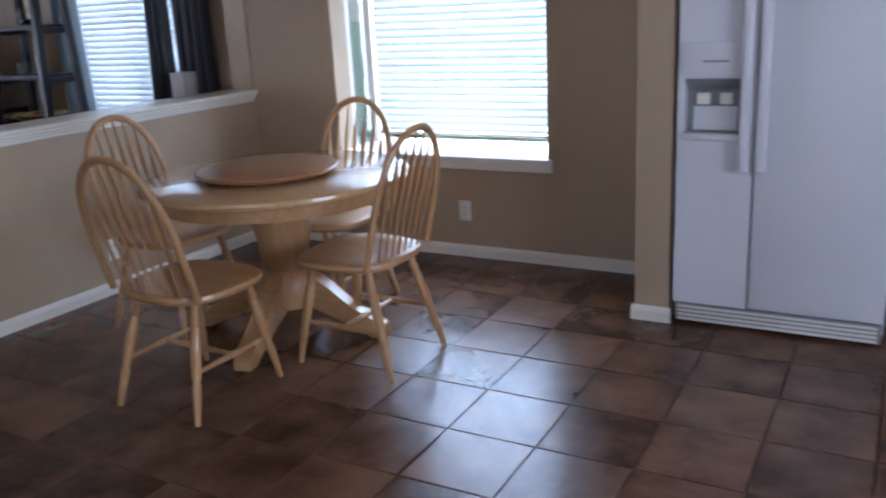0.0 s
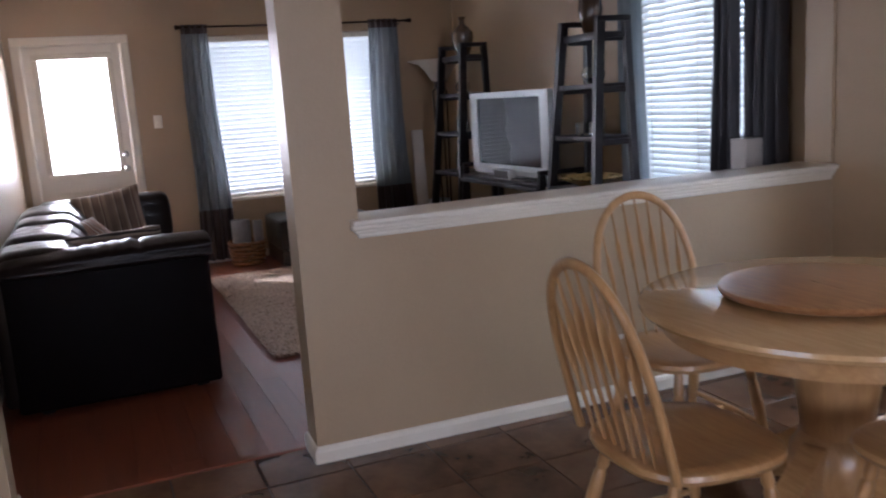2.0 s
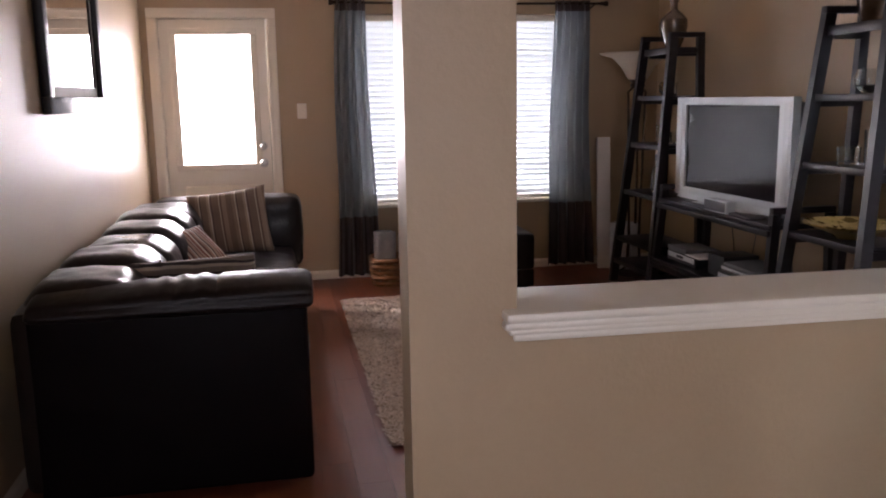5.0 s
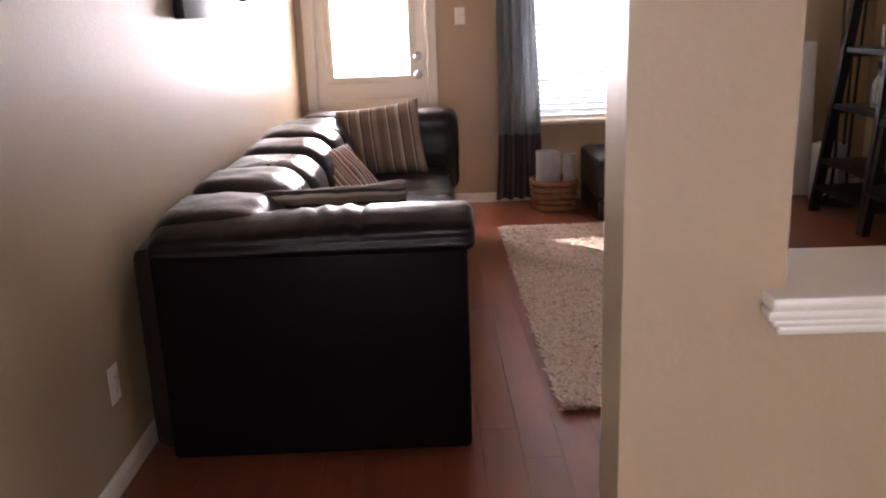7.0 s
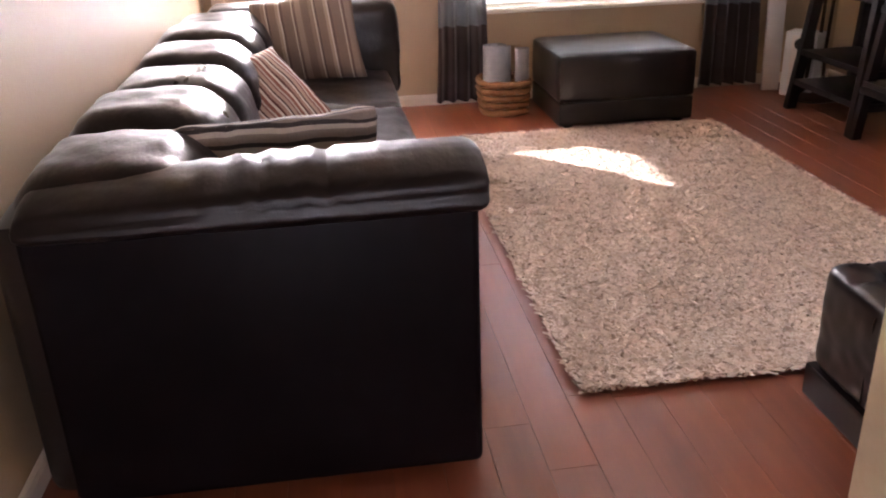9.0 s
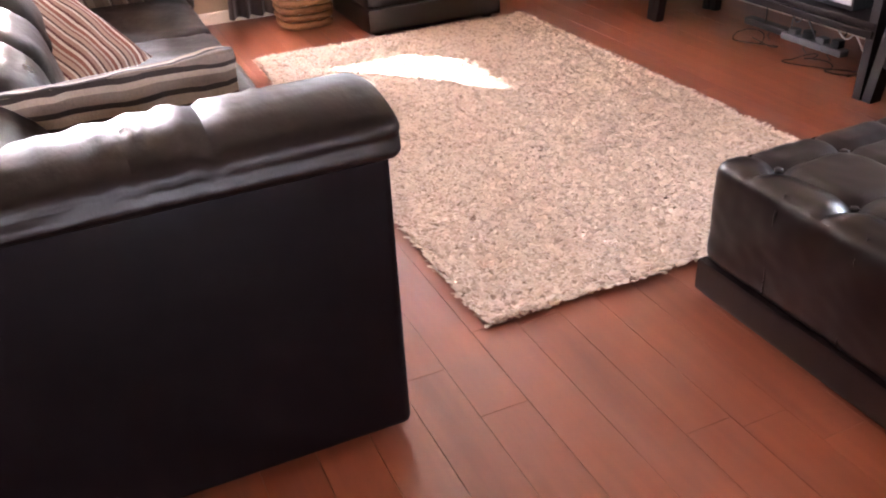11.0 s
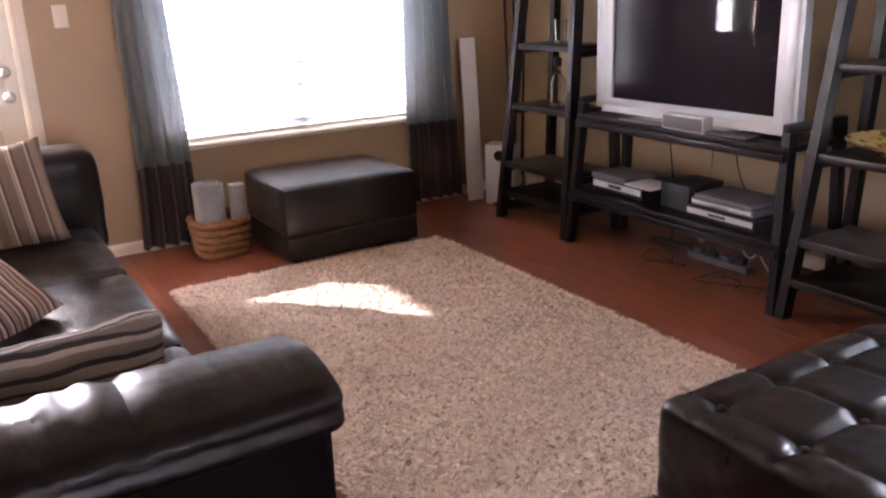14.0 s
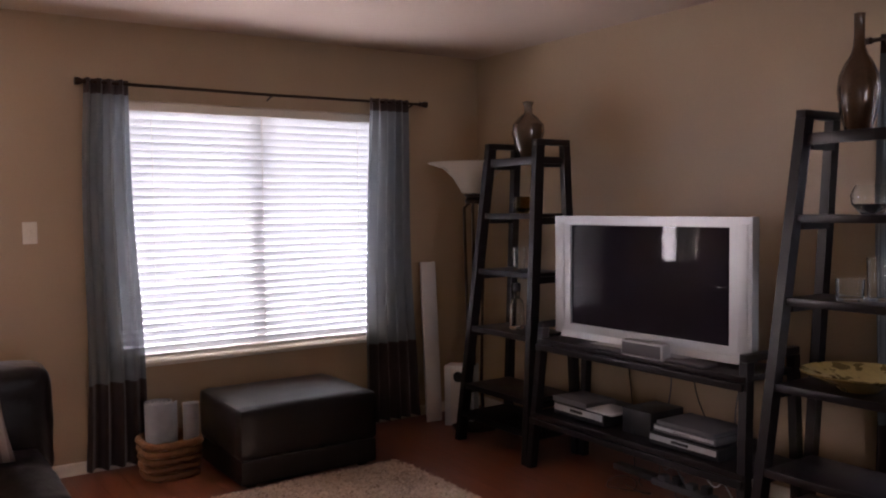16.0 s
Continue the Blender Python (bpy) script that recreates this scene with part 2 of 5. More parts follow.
# blue-grey satin again, its backlit shade put into a near-black colour
CURTAIN_DARK = cloth("shade_darkened_satin", (0.05, 0.05, 0.06), 0.10, 0.0, rough=0.5)
TOWEL = mat("grey_terry", (0.30, 0.31, 0.33), 0.95, var=0.25, scale=14, fine=260, bump=0.9, bump_scale=0.004, sheen=0.5)
WICKER = mat("honey_wicker", (0.24, 0.115, 0.048), 0.55, var=0.4, scale=18, fine=120, bump=0.4)
SHADE = cloth("alabaster_shade", (0.62, 0.55, 0.46), 0.45, rough=0.3, sheen=0.0)
WHITE_BOARD = mat("white_laminate", (0.55, 0.53, 0.51), 0.5, var=0.06)
PAPER = mat("paper", (0.62, 0.61, 0.60), 0.8, var=0.06)
PAPER_GREY = mat("grey_card", (0.13, 0.13, 0.14), 0.7, var=0.1)
MIRROR = mat("mirror_glass", (0.75, 0.76, 0.77), 0.03, metal=1.0, var=0.0, bump=0.0, rough_var=0.0)
SHAG = mat("shag_wool", (0.58, 0.465, 0.38), 0.95, var=0.25, scale=3, fine=60, bump=0.0, sheen=0.3)
CONCRETE = mat("patio_concrete", (0.42, 0.40, 0.37), 0.9, var=0.12, scale=1.5, fine=40, bump=0.4)
LAWN = mat("lawn", (0.06, 0.10, 0.03), 0.95, var=0.4, scale=2, fine=60, bump=0.8, bump_scale=0.02)
STRIPE = striped("striped_upholstery", [(0.0, (0.21, 0.145, 0.105)), (0.16, (0.30, 0.215, 0.16)), (0.24, (0.62, 0.53, 0.43)), (0.27, (0.13, 0.085, 0.065)), (0.31, (0.25, 0.175, 0.13)), (0.47, (0.42, 0.32, 0.24)), (0.53, (0.66, 0.58, 0.48)), (0.56, (0.15, 0.095, 0.075)), (0.61, (0.23, 0.16, 0.12)), (0.80, (0.52, 0.43, 0.34)), (0.83, (0.17, 0.11, 0.085)), (0.88, (0.33, 0.245, 0.185))], 0.23, (0, 1, 0))
STRIPE_RED = striped("striped_russet_upholstery", [(0.0, (0.33, 0.14, 0.10)), (0.15, (0.84, 0.76, 0.67)), (0.26, (0.16, 0.06, 0.05)), (0.36, (0.46, 0.30, 0.24)), (0.52, (0.86, 0.79, 0.71)), (0.60, (0.11, 0.05, 0.045)), (0.68, (0.54, 0.40, 0.32)), (0.84, (0.30, 0.15, 0.12)), (0.92, (0.66, 0.57, 0.49))], 0.085, (0, 1, 0))
STRIPE_LONG = striped("striped_taupe_throw", [(0.0, (0.38, 0.30, 0.235)), (0.16, (0.035, 0.022, 0.018)), (0.25, (0.22, 0.165, 0.13)), (0.42, (0.43, 0.345, 0.27)), (0.52, (0.035, 0.022, 0.018)), (0.60, (0.20, 0.15, 0.12)), (0.76, (0.40, 0.32, 0.25)), (0.94, (0.06, 0.04, 0.032))], 0.115, (0.8, 0, 1))

# ---- building helpers ----


def finish(bm, material, name, smooth=True, sharp=0.6):
    bmesh.ops.recalc_face_normals(bm, faces=bm.faces)
    if smooth:
        for f in bm.faces:
            f.smooth = True
        for e in bm.edges:
            if len(e.link_faces) == 2 and e.calc_face_angle(0) > sharp:
                e.smooth = False
    me = bpy.data.meshes.new(name)
    bm.to_mesh(me)
    bm.free()
    me.materials.append(material)
    return me


def part(name, bm, material, parent, label="", smooth=True, m=None):
    ob = new(name, finish(bm, material, name, smooth))
    ob.parent = parent
    if m is not None:
        ob.matrix_basis = m
    return tagged(ob, label)


def again(ob, m, parent=None):
    """A further piece on the same mesh."""
    o = ob.copy()
    scene.collection.objects.link(o)
    o.parent = parent or ob.parent
    o.matrix_basis = m
    return o


def thing(name, m, label, category, group="", kind=""):
    ob = new(name)
    ob.empty_display_size = 0.1
    ob.matrix_basis = m
    return tagged(ob, label, category, group, kind)


def solo(name, bm, material, label, category, m=None, group="", kind="", smooth=True):
    ob = new(name, finish(bm, material, name, smooth))
    if m is not None:
        ob.matrix_basis = m
    return tagged(ob, label, category, group, kind)


def box(bm, x0, x1, y0, y1, z0, z1, bevel=0.0, seg=2):
    r = bmesh.ops.create_cube(bm, size=1.0)
    vs = r["verts"]
    bmesh.ops.scale(bm, vec=(x1 - x0, y1 - y0, z1 - z0), verts=vs)
    bmesh.ops.translate(bm, vec=((x0 + x1) / 2, (y0 + y1) / 2, (z0 + z1) / 2), verts=vs)
    if bevel:
        es = list({e for v in vs for e in v.link_edges})
        bmesh.ops.bevel(bm, geom=es, offset=bevel, segments=seg, profile=0.5, affect="EDGES")
    return bm


def boxed(*a, **k):
    return box(bmesh.new(), *a, **k)


def lathe(profile, seg=32, cx=0.0, cy=0.0, bm=None, close=True):
    """Turns (radius, height) pairs round the upright axis."""
    bm = bm or bmesh.new()
    rings = []
    for r, z in profile:
        rings.append([bm.verts.new((cx + r * math.cos(2 * math.pi * k / seg), cy + r * math.sin(2 * math.pi * k / seg), z)) for k in range(seg)])
    for a, b in zip(rings, rings[1:]):
        for k in range(seg):
            bm.faces.new((a[k], a[(k + 1) % seg], b[(k + 1) % seg], b[k]))
    if close:
        bm.faces.new(rings[0])
        bm.faces.new(rings[-1])
    return bm


def tube(points, radii, seg=10, bm=None, flat=1.0):
    """Sweeps a round section along points."""
    bm = bm or bmesh.new()
    pts = [Vector(p) for p in points]
    if not hasattr(radii, "__len__"):
        radii = [radii] * len(pts)
    rings, side = [], None
    for k, p in enumerate(pts):
        d = (pts[min(k + 1, len(pts) - 1)] - pts[max(k - 1, 0)]).normalized()
        if side is None:
            side = d.cross(Vector((0, 0, 1)) if abs(d.z) < 0.9 else Vector((1, 0, 0))).normalized()
        side = (side - d * side.dot(d)).normalized()
        up = d.cross(side)
        rings.append([bm.verts.new(p + radii[k] * (math.cos(2 * math.pi * j / seg) * side + flat * math.sin(2 * math.pi * j / seg) * up)) for j in range(seg)])
    for a, b in zip(rings, rings[1:]):
        for k in range(seg):
            bm.faces.new((a[k], a[(k + 1) % seg], b[(k + 1) % seg], b[k]))
    bm.faces.new(rings[0])
    bm.faces.new(rings[-1])
    return bm


def prism(outline, y0, y1, axis="y", bm=None):
    """Extrudes an outline given as pairs, along an axis."""
    bm = bm or bmesh.new()

    def at(a, b, c):
        return {"y": (a, c, b), "x": (c, a, b), "z": (a, b, c)}[axis]

    lo = [bm.verts.new(at(a, b, y0)) for a, b in outline]
    hi = [bm.verts.new(at(a, b, y1)) for a, b in outline]
    bm.faces.new(lo)
    bm.faces.new(hi)
    for k in range(len(outline)):
        j = (k + 1) % len(outline)
        bm.faces.new((lo[k], lo[j], hi[j], hi[k]))
    return bm


def soft_box(x0, x1, y0, y1, z0, z1, power=5.0, cuts=14, puff=0.0, wrinkle=0.0, freq=7.0, seed=0.0, tufts=(), grooves=((), ())):
    """An upholstered block: a rounded box, puffed at its middle, with wrinkles and button tufts on the top."""
    bm = bmesh.new()
    bmesh.ops.create_cube(bm, size=2.0)
    bmesh.ops.subdivide_edges(bm, edges=bm.edges[:], cuts=cuts, use_grid_fill=True)
    sx, sy, sz = (x1 - x0) / 2, (y1 - y0) / 2, (z1 - z0) / 2
    cx, cy, cz = (x0 + x1) / 2, (y0 + y1) / 2, (z0 + z1) / 2
    least = min(sx, sy, sz)
    for v in bm.verts:
        p = v.co.copy()
        big = max(abs(p.x), abs(p.y), abs(p.z))
        n = (abs(p.x) ** power + abs(p.y) ** power + abs(p.z) ** power) ** (1 / power)
        q = p * (big / n)
        w = Vector((q.x * sx, q.y * sy, q.z * sz))
        # keep the rounding the same along long sides
        r = least * 0.55
        inner = Vector((max(min(p.x * sx, sx - r), r - sx), max(min(p.y * sy, sy - r), r - sy), max(min(p.z * sz, sz - r), r - sz)))
        out = Vector((p.x * sx, p.y * sy, p.z * sz)) - inner
        if out.length > 1e-6:
            o = Vector((abs(out.x) / r, abs(out.y) / r, abs(out.z) / r))
            m = max(o)
            k = (o.x**power + o.y**power + o.z**power) ** (1 / power)
            w = inner + out * (m / k)
        nrm = Vector((p.x if abs(p.x) == big else 0, p.y if abs(p.y) == big else 0, p.z if abs(p.z) == big else 0)).normalized()
        f = (1 - p.x**2) * (1 - p.y**2) + (1 - p.y**2) * (1 - p.z**2) + (1 - p.x**2) * (1 - p.z**2)
        w += nrm * puff * min(f, 1.0)
        if wrinkle:
            w += nrm * wrinkle * (noise.noise(Vector((w.x * freq + seed, w.y * freq, w.z * freq))) + 0.5 * noise.noise(Vector((w.x * freq * 3 + seed, w.y * freq * 3, w.z * freq * 3))))
        wx, wy, wz = w.x + cx, w.y + cy, w.z + cz
        if p.z > 0.95:
            for tx, ty, depth, wide in tufts:
                wz -= depth * math.exp(-((wx - tx) ** 2 + (wy - ty) ** 2) / wide**2)
            for gx in grooves[0]:
                wz -= 0.010 * math.exp(-(((wx - gx) / 0.015) ** 2))
            for gy in grooves[1]:
                wz -= 0.010 * math.exp(-(((wy - gy) / 0.015) ** 2))
        v.co = (wx, wy, wz)
    return bm


def cells(bm, xs, ys, zs, solid):
    """A block on a grid, of which only the cells for which solid(x, y, z) holds are filled."""
    nx, ny, nz = len(xs) - 1, len(ys) - 1, len(zs) - 1
    full = {(i, j, k) for i in range(nx) for j in range(ny) for k in range(nz) if solid((xs[i] + xs[i + 1]) / 2, (ys[j] + ys[j + 1]) / 2, (zs[k] + zs[k + 1]) / 2)}
    verts = {}

    def v(i, j, k):
        if (i, j, k) not in verts:
            verts[i, j, k] = bm.verts.new((xs[i], ys[j], zs[k]))
        return verts[i, j, k]

    sides = [((-1, 0, 0), [(0, 0, 0), (0, 0, 1), (0, 1, 1), (0, 1, 0)]), ((1, 0, 0), [(1, 0, 0), (1, 1, 0), (1, 1, 1), (1, 0, 1)]), ((0, -1, 0), [(0, 0, 0), (1, 0, 0), (1, 0, 1), (0, 0, 1)]), ((0, 1, 0), [(0, 1, 0), (0, 1, 1), (1, 1, 1), (1, 1, 0)]), ((0, 0, -1), [(0, 0, 0), (0, 1, 0), (1, 1, 0), (1, 0, 0)]), ((0, 0, 1), [(0, 0, 1), (1, 0, 1), (1, 1, 1), (0, 1, 1)])]
    for i, j, k in full:
        for (a, b, c), corners in sides:
            if (i + a, j + b, k + c) not in full:
                bm.faces.new([v(i + x, j + y, k + z) for x, y, z in corners])
    return bm


def wall(name, x0, x1, y0, y1, z0, z1, openings=(), along="y", material=None):
    """A wall with openings (from, to, bottom, top) right through it."""
    cuts = sorted({c for o in openings for c in o[:2]})
    zs = sorted({z0, z1, *(c for o in openings for c in o[2:] if z0 < c < z1)})
    xs = sorted({x0, x1, *(c for c in cuts if along == "x")})
    ys = sorted({y0, y1, *(c for c in cuts if along == "y")})

    def solid(x, y, z):
        a = x if along == "x" else y
        return not any(o[0] < a < o[1] and o[2] < z < o[3] for o in openings)

    return solo(name, cells(bmesh.new(), xs, ys, zs, solid), material or WALL, "tan painted plaster wall", "wall", kind="structure", smooth=False)


I4 = Matrix.Identity(4)

# ---- large structure ----
CEILING = 2.50
NY = 5.61  # living room side of the north wall
ground = solo("ground", boxed(-70, 60, -60, 70, -0.60, -0.12), LAWN, "dry lawn round the house", "ground", kind="structure", smooth=False)
solo("patio", boxed(-14.0, -9.15, -1.0, 6.0, -0.12, -0.04), CONCRETE, "pale concrete patio slab outside the door", "patio", kind="structure", smooth=False)
solo("patio_cover", boxed(-12.4, -9.16, 0.37, 6.2, 2.50, 2.66), TRIM, "white covered patio roof outside the back door", "roof", kind="structure", smooth=False)

wall("wall_west", -9.15, -9.0, 1.25, 5.80, 0, CEILING, [(1.615, 2.425, 0, 2.045), (3.08, 4.87, 0.575, 2.07)], "y")
# the wall behind the sofa runs a degree off the others
LEAN = pose(-4.225, 1.408, 0, 0, 0, -1.15) @ pose(4.225, -1.40, 0)
wall("wall_south_living", -8.998, -4.227, 1.20, 1.40, 0, CEILING, (), "x").matrix_basis = LEAN
wall("wall_north_living", -9.0, -4.07, NY, NY + 0.15, 0, CEILING, [(-5.95, -4.66, 0.60, 2.07)], "x")
wall("wall_north_kitchen", -4.055, 2.0, 5.32, 5.47, 0, CEILING, [(-3.33, -1.99, 0.57, 2.08)], "x")
wall("wall_divider_1", -4.225, -4.055, -1.5, 2.695, 0, CEILING, [(1.61, 2.695, 0, 2.13)], "y")
# the half wall runs two degrees off the others
SKEW = pose(-4.055, 2.695, 0, 0, 0, -2.0) @ pose(4.055, -2.695, 0)
wall("wall_divider_2", -4.225, -4.055, 2.695, 5.78, 0, CEILING, [(2.94, 5.31, 0.887, 2.13)], "y").matrix_basis = SKEW
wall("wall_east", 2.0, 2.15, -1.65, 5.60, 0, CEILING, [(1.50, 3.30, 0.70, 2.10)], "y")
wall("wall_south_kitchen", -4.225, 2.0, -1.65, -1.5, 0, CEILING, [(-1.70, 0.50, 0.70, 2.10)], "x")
wall("wall_fridge_side", -1.335, -1.185, 4.705, 5.32, 0, CEILING, (), "x")
solo("ceiling", boxed(-9.15, 2.15, -1.65, 5.80, CEILING, CEILING + 0.15), CEIL, "textured beige ceiling", "ceiling", kind="structure", smooth=False)


def skirting(name, axis, at, a0, a1, side):
    """A white skirting board with a rounded top, standing out from a wall to the given side."""
    t = 0.014 * side
    outline = [(at, 0.0), (at + t, 0.0), (at + t, 0.046), (at + t * 0.75, 0.055), (at + t * 0.7, 0.060), (at + t * 0.3, 0.067), (at, 0.068)]
    return solo(name, prism(outline, a0, a1, "y" if axis == "y" else "x"), TRIM, "white painted skirting board", "baseboard", kind="structure", smooth=False)


skirting("baseboard_west_1", "y", -9.0, 1.50, 1.55, 1)
skirting("baseboard_west_2", "y", -9.0, 2.49, NY, 1)
skirting("baseboard_south", "x", 1.40, -8.99, -4.225, 1).matrix_basis = LEAN
skirting("baseboard_north_living", "x", NY, -9.0, -4.24, -1)
skirting("baseboard_north_kitchen", "x", 5.32, -4.04, -1.35, -1)
skirting("baseboard_north_fridge", "x", 5.32, -1.17, 2.0, -1)
skirting("baseboard_divider_kitchen", "y", -4.055, 2.695, 5.31, 1).matrix_basis = SKEW
skirting("baseboard_divider_living", "y", -4.225, 2.695, NY, -1).matrix_basis = SKEW
skirting("baseboard_divider_south", "y", -4.055, -1.5, 1.61, 1)
skirting("baseboard_post_end", "x", 2.695, -4.239, -4.041, -1).matrix_basis = SKEW
skirting("baseboard_jamb_end", "x", 1.61, -4.239, -4.041, 1)
skirting("baseboard_fridge_side", "y", -1.335, 4.705, 5.32, -1)
skirting("baseboard_fridge_end", "x", 4.705, -1.349, -1.171, -1)

# sill of the half wall: a cap board over stepped moulding
cap = thing("trim_half_wall_cap", SKEW, "white painted cap and moulding on the half wall", "trim", kind="structure")
part("cap_board", boxed(-4.27, -4.005, 2.905, 5.31, 0.929, 0.953, bevel=0.008), TRIM, cap)
for n_, (d, z0, z1) in enumerate([(0.038, 0.911, 0.929), (0.025, 0.896, 0.911), (0.012, 0.878, 0.896)]):
    part("moulding", boxed(-4.055 + 0.0, -4.055 + d, 2.942 - d, 5.305, z0, z1, bevel=0.006), TRIM, cap)
    part("moulding", boxed(-4.225 - d, -4.225, 2.942 - d, 5.305, z0, z1, bevel=0.006), TRIM, cap)
part("filler", boxed(-4.225, -4.055, 2.941, 5.305, 0.8875, 0.929), TRIM, cap)

# ---- windows ----


def window(name, axis, at, a0, a1, z0, z1, outward, mullion=True, depth=0.15):
    """A white sash window in an opening; axis is the one along the wall."""
    w = thing(name, I4, "white vinyl window with clear panes", "window", kind="structure")

    def slab(nm, p0, p1, q0, q1, r0, r1, material, lab=""):
        lo, hi = sorted((at + outward * r0, at + outward * r1))
        bm = boxed(lo, hi, p0, p1, q0, q1, bevel=0.004) if axis == "y" else boxed(p0, p1, lo, hi, q0, q1, bevel=0.004)
        return part(nm, bm, material, w, lab)

    f = 0.045
    slab("frame", a0, a0 + f, z0, z1, depth * 0.62, depth, TRIM)
    slab("frame", a1 - f, a1, z0, z1, depth * 0.62, depth, TRIM)
    slab("frame", a0 + f, a1 - f, z0, z0 + f, depth * 0.62, depth, TRIM)
    slab("frame", a0 + f, a1 - f, z1 - f, z1, depth * 0.62, depth, TRIM)
    if mullion:
        mid = (a0 + a1) / 2
        slab("mullion", mid - 0.035, mid + 0.035, z0 + f, z1 - f, depth * 0.62, depth, TRIM)
        spans = [(a0 + f, mid - 0.035), (mid + 0.035, a1 - f)]
    else:
        spans = [(a0 + f, a1 - f)]
    for p0, p1 in spans:
        pane = slab("pane", p0, p1, z0 + f, z1 - f, depth * 0.80, depth * 0.84, GLASS, "clear glass pane")
        pane.visible_shadow = False
    return w


def blind(axis, at, a0, a1, z0, z1, label, tilt=38, pitch=0.0435, inward=1, group="window blinds"):
    """A slatted blind: headrail, tilted slats on ladder cords, bottom rail."""
    b = thing("window_blind", I4, label, "blind", group)

    def pos(p, q, z):
        return (at + inward * q, p, z) if axis == "y" else (p, at + inward * q, z)

    def slab(nm, p0, p1, q0, q1, r0, r1, material, bevel=0.003):
        lo, hi = sorted((at + inward * q0, at + inward * q1))
        bm = boxed(lo, hi, p0, p1, r0, r1, bevel=bevel) if axis == "y" else boxed(p0, p1, lo, hi, r0, r1, bevel=bevel)
        return part(nm, bm, material, b)

    slab("headrail", a0, a1, -0.03, 0.03, z1 - 0.05, z1 - 0.004, TRIM)
    slab("bottom_rail", a0, a1, -0.024, 0.024, z0, z0 + 0.018, TRIM)
    bm = bmesh.new()
    w, crown, n = 0.05, 0.0035, 6
    rows_ = []
    for side in (0, 1):
        for e in (a0 + 0.004, a1 - 0.004):
            rows_.append([bm.verts.new(((k / n - 0.5) * w, e, crown * (1 - (2 * k / n - 1) ** 2) + side * 0.0028)) for k in range(n + 1)])
    lo0, lo1, hi0, hi1 = rows_
    for k in range(n):
        bm.faces.new((lo0[k], lo0[k + 1], lo1[k + 1], lo1[k]))
        bm.faces.new((hi0[k], hi1[k], hi1[k + 1], hi0[k + 1]))
        bm.faces.new((lo0[k], hi0[k], hi0[k + 1], lo0[k + 1]))
        bm.faces.new((lo1[k], lo1[k + 1], hi1[k + 1], hi1[k]))
    for k in (0, n):
        bm.faces.new((lo0[k], lo1[k], hi1[k], hi0[k]))
    me = finish(bm, SLAT, "slat")
    turn = pose(0, 0, 0, 0, -tilt * inward, 0) if axis == "y" else pose(0, 0, 0, 0, 0, 90) @ pose(0, 0, 0, 0, tilt * inward, 0)
    if axis == "x":
        # the slat mesh lies along its own y from a0 to a1; turned, it must run along x
        turn = pose(0, 0, 0, 0, 0, -90) @ pose(0, 0, 0, 0, -tilt * inward, 0)
    z = z0 + 0.045
    rng = random.Random(3)
    while z < z1 - 0.06:
        s = new("slat", me)
        s.parent = b
        s.matrix_basis = Matrix.Translation(pos(0, 0, z) if axis == "y" else (0, at, z)) @ turn @ pose(0, 0, 0, 0, rng.uniform(-2, 2), 0)
        z += pitch
    for f in (0.12, 0.5, 0.88):
        p = a0 + (a1 - a0) * f
        part("ladder_cord", tube([pos(p, 0.028, z0 + 0.01), pos(p, 0.028, z1 - 0.05)], 0.0014, 5), TRIM, b)
    return b


window("window_west", "y", -9.0, 3.08, 4.87, 0.575, 2.07, -1)
blind("y", -9.045, 3.10, 4.85, 0.60, 2.065, "white slatted blind, half open, in the living room window", tilt=55)
solo("sill_west", boxed(-9.10, -8.985, 3.06, 4.89, 0.555, 0.577, bevel=0.004), TRIM, "narrow white window sill", "sill", kind="structure")
window("window_north", "x", NY, -5.95, -4.66, 0.60, 2.07, 1)
blind("x", NY + 0.04, -5.93, -4.68, 0.62, 2.065, "white slatted blind in the window behind the shelf", tilt=52, inward=-1)

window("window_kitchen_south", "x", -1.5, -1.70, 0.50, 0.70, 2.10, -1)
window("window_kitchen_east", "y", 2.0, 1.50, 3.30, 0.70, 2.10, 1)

# the breakfast window is a box bay with side panes
bay = thing("window_bay", I4, "white box bay window with a deep sill and narrow side panes", "window", kind="structure")
BX0, BX1, BY = -3.33, -1.99, 5.80
part("bay_floor", boxed(BX0 - 0.06, BX1 + 0.06, 5.471, BY + 0.1, 0.42, 0.572), TRIM, bay)
part("bay_roof", boxed(BX0 - 0.06, BX1 + 0.06, 5.471, BY + 0.1, 2.08, 2.22), TRIM, bay)
part("window_sill", boxed(BX0 - 0.0, BX1 + 0.0, 5.30, 5.47, 0.5705, 0.585, bevel=0.004), TRIM, bay)
part("apron", boxed(BX0 - 0.03, BX1 + 0.03, 5.295, 5.3195, 0.515, 0.585, bevel=0.005), TRIM, bay)
for xa, xb in ((BX0 - 0.06, BX0), (BX1, BX1 + 0.06)):
    part("corner_post", boxed(xa, xb, BY - 0.06, BY + 0.06, 0.572, 2.08, bevel=0.004), TRIM, bay)
    part("wall_post", boxed(xa, xb, 5.471, 5.51, 0.572, 2.08, bevel=0.004), TRIM, bay)
    p = part("side_pane", boxed((xa + xb) / 2 - 0.004, (xa + xb) / 2 + 0.004, 5.51, BY - 0.06, 0.572, 2.08), GLASS, bay, "clear glass pane")
    p.visible_shadow = False
p = part("front_pane", boxed(BX0, BX1, BY + 0.03, BY + 0.04, 0.572, 2.08), GLASS, bay, "clear glass pane")
p.visible_shadow = False
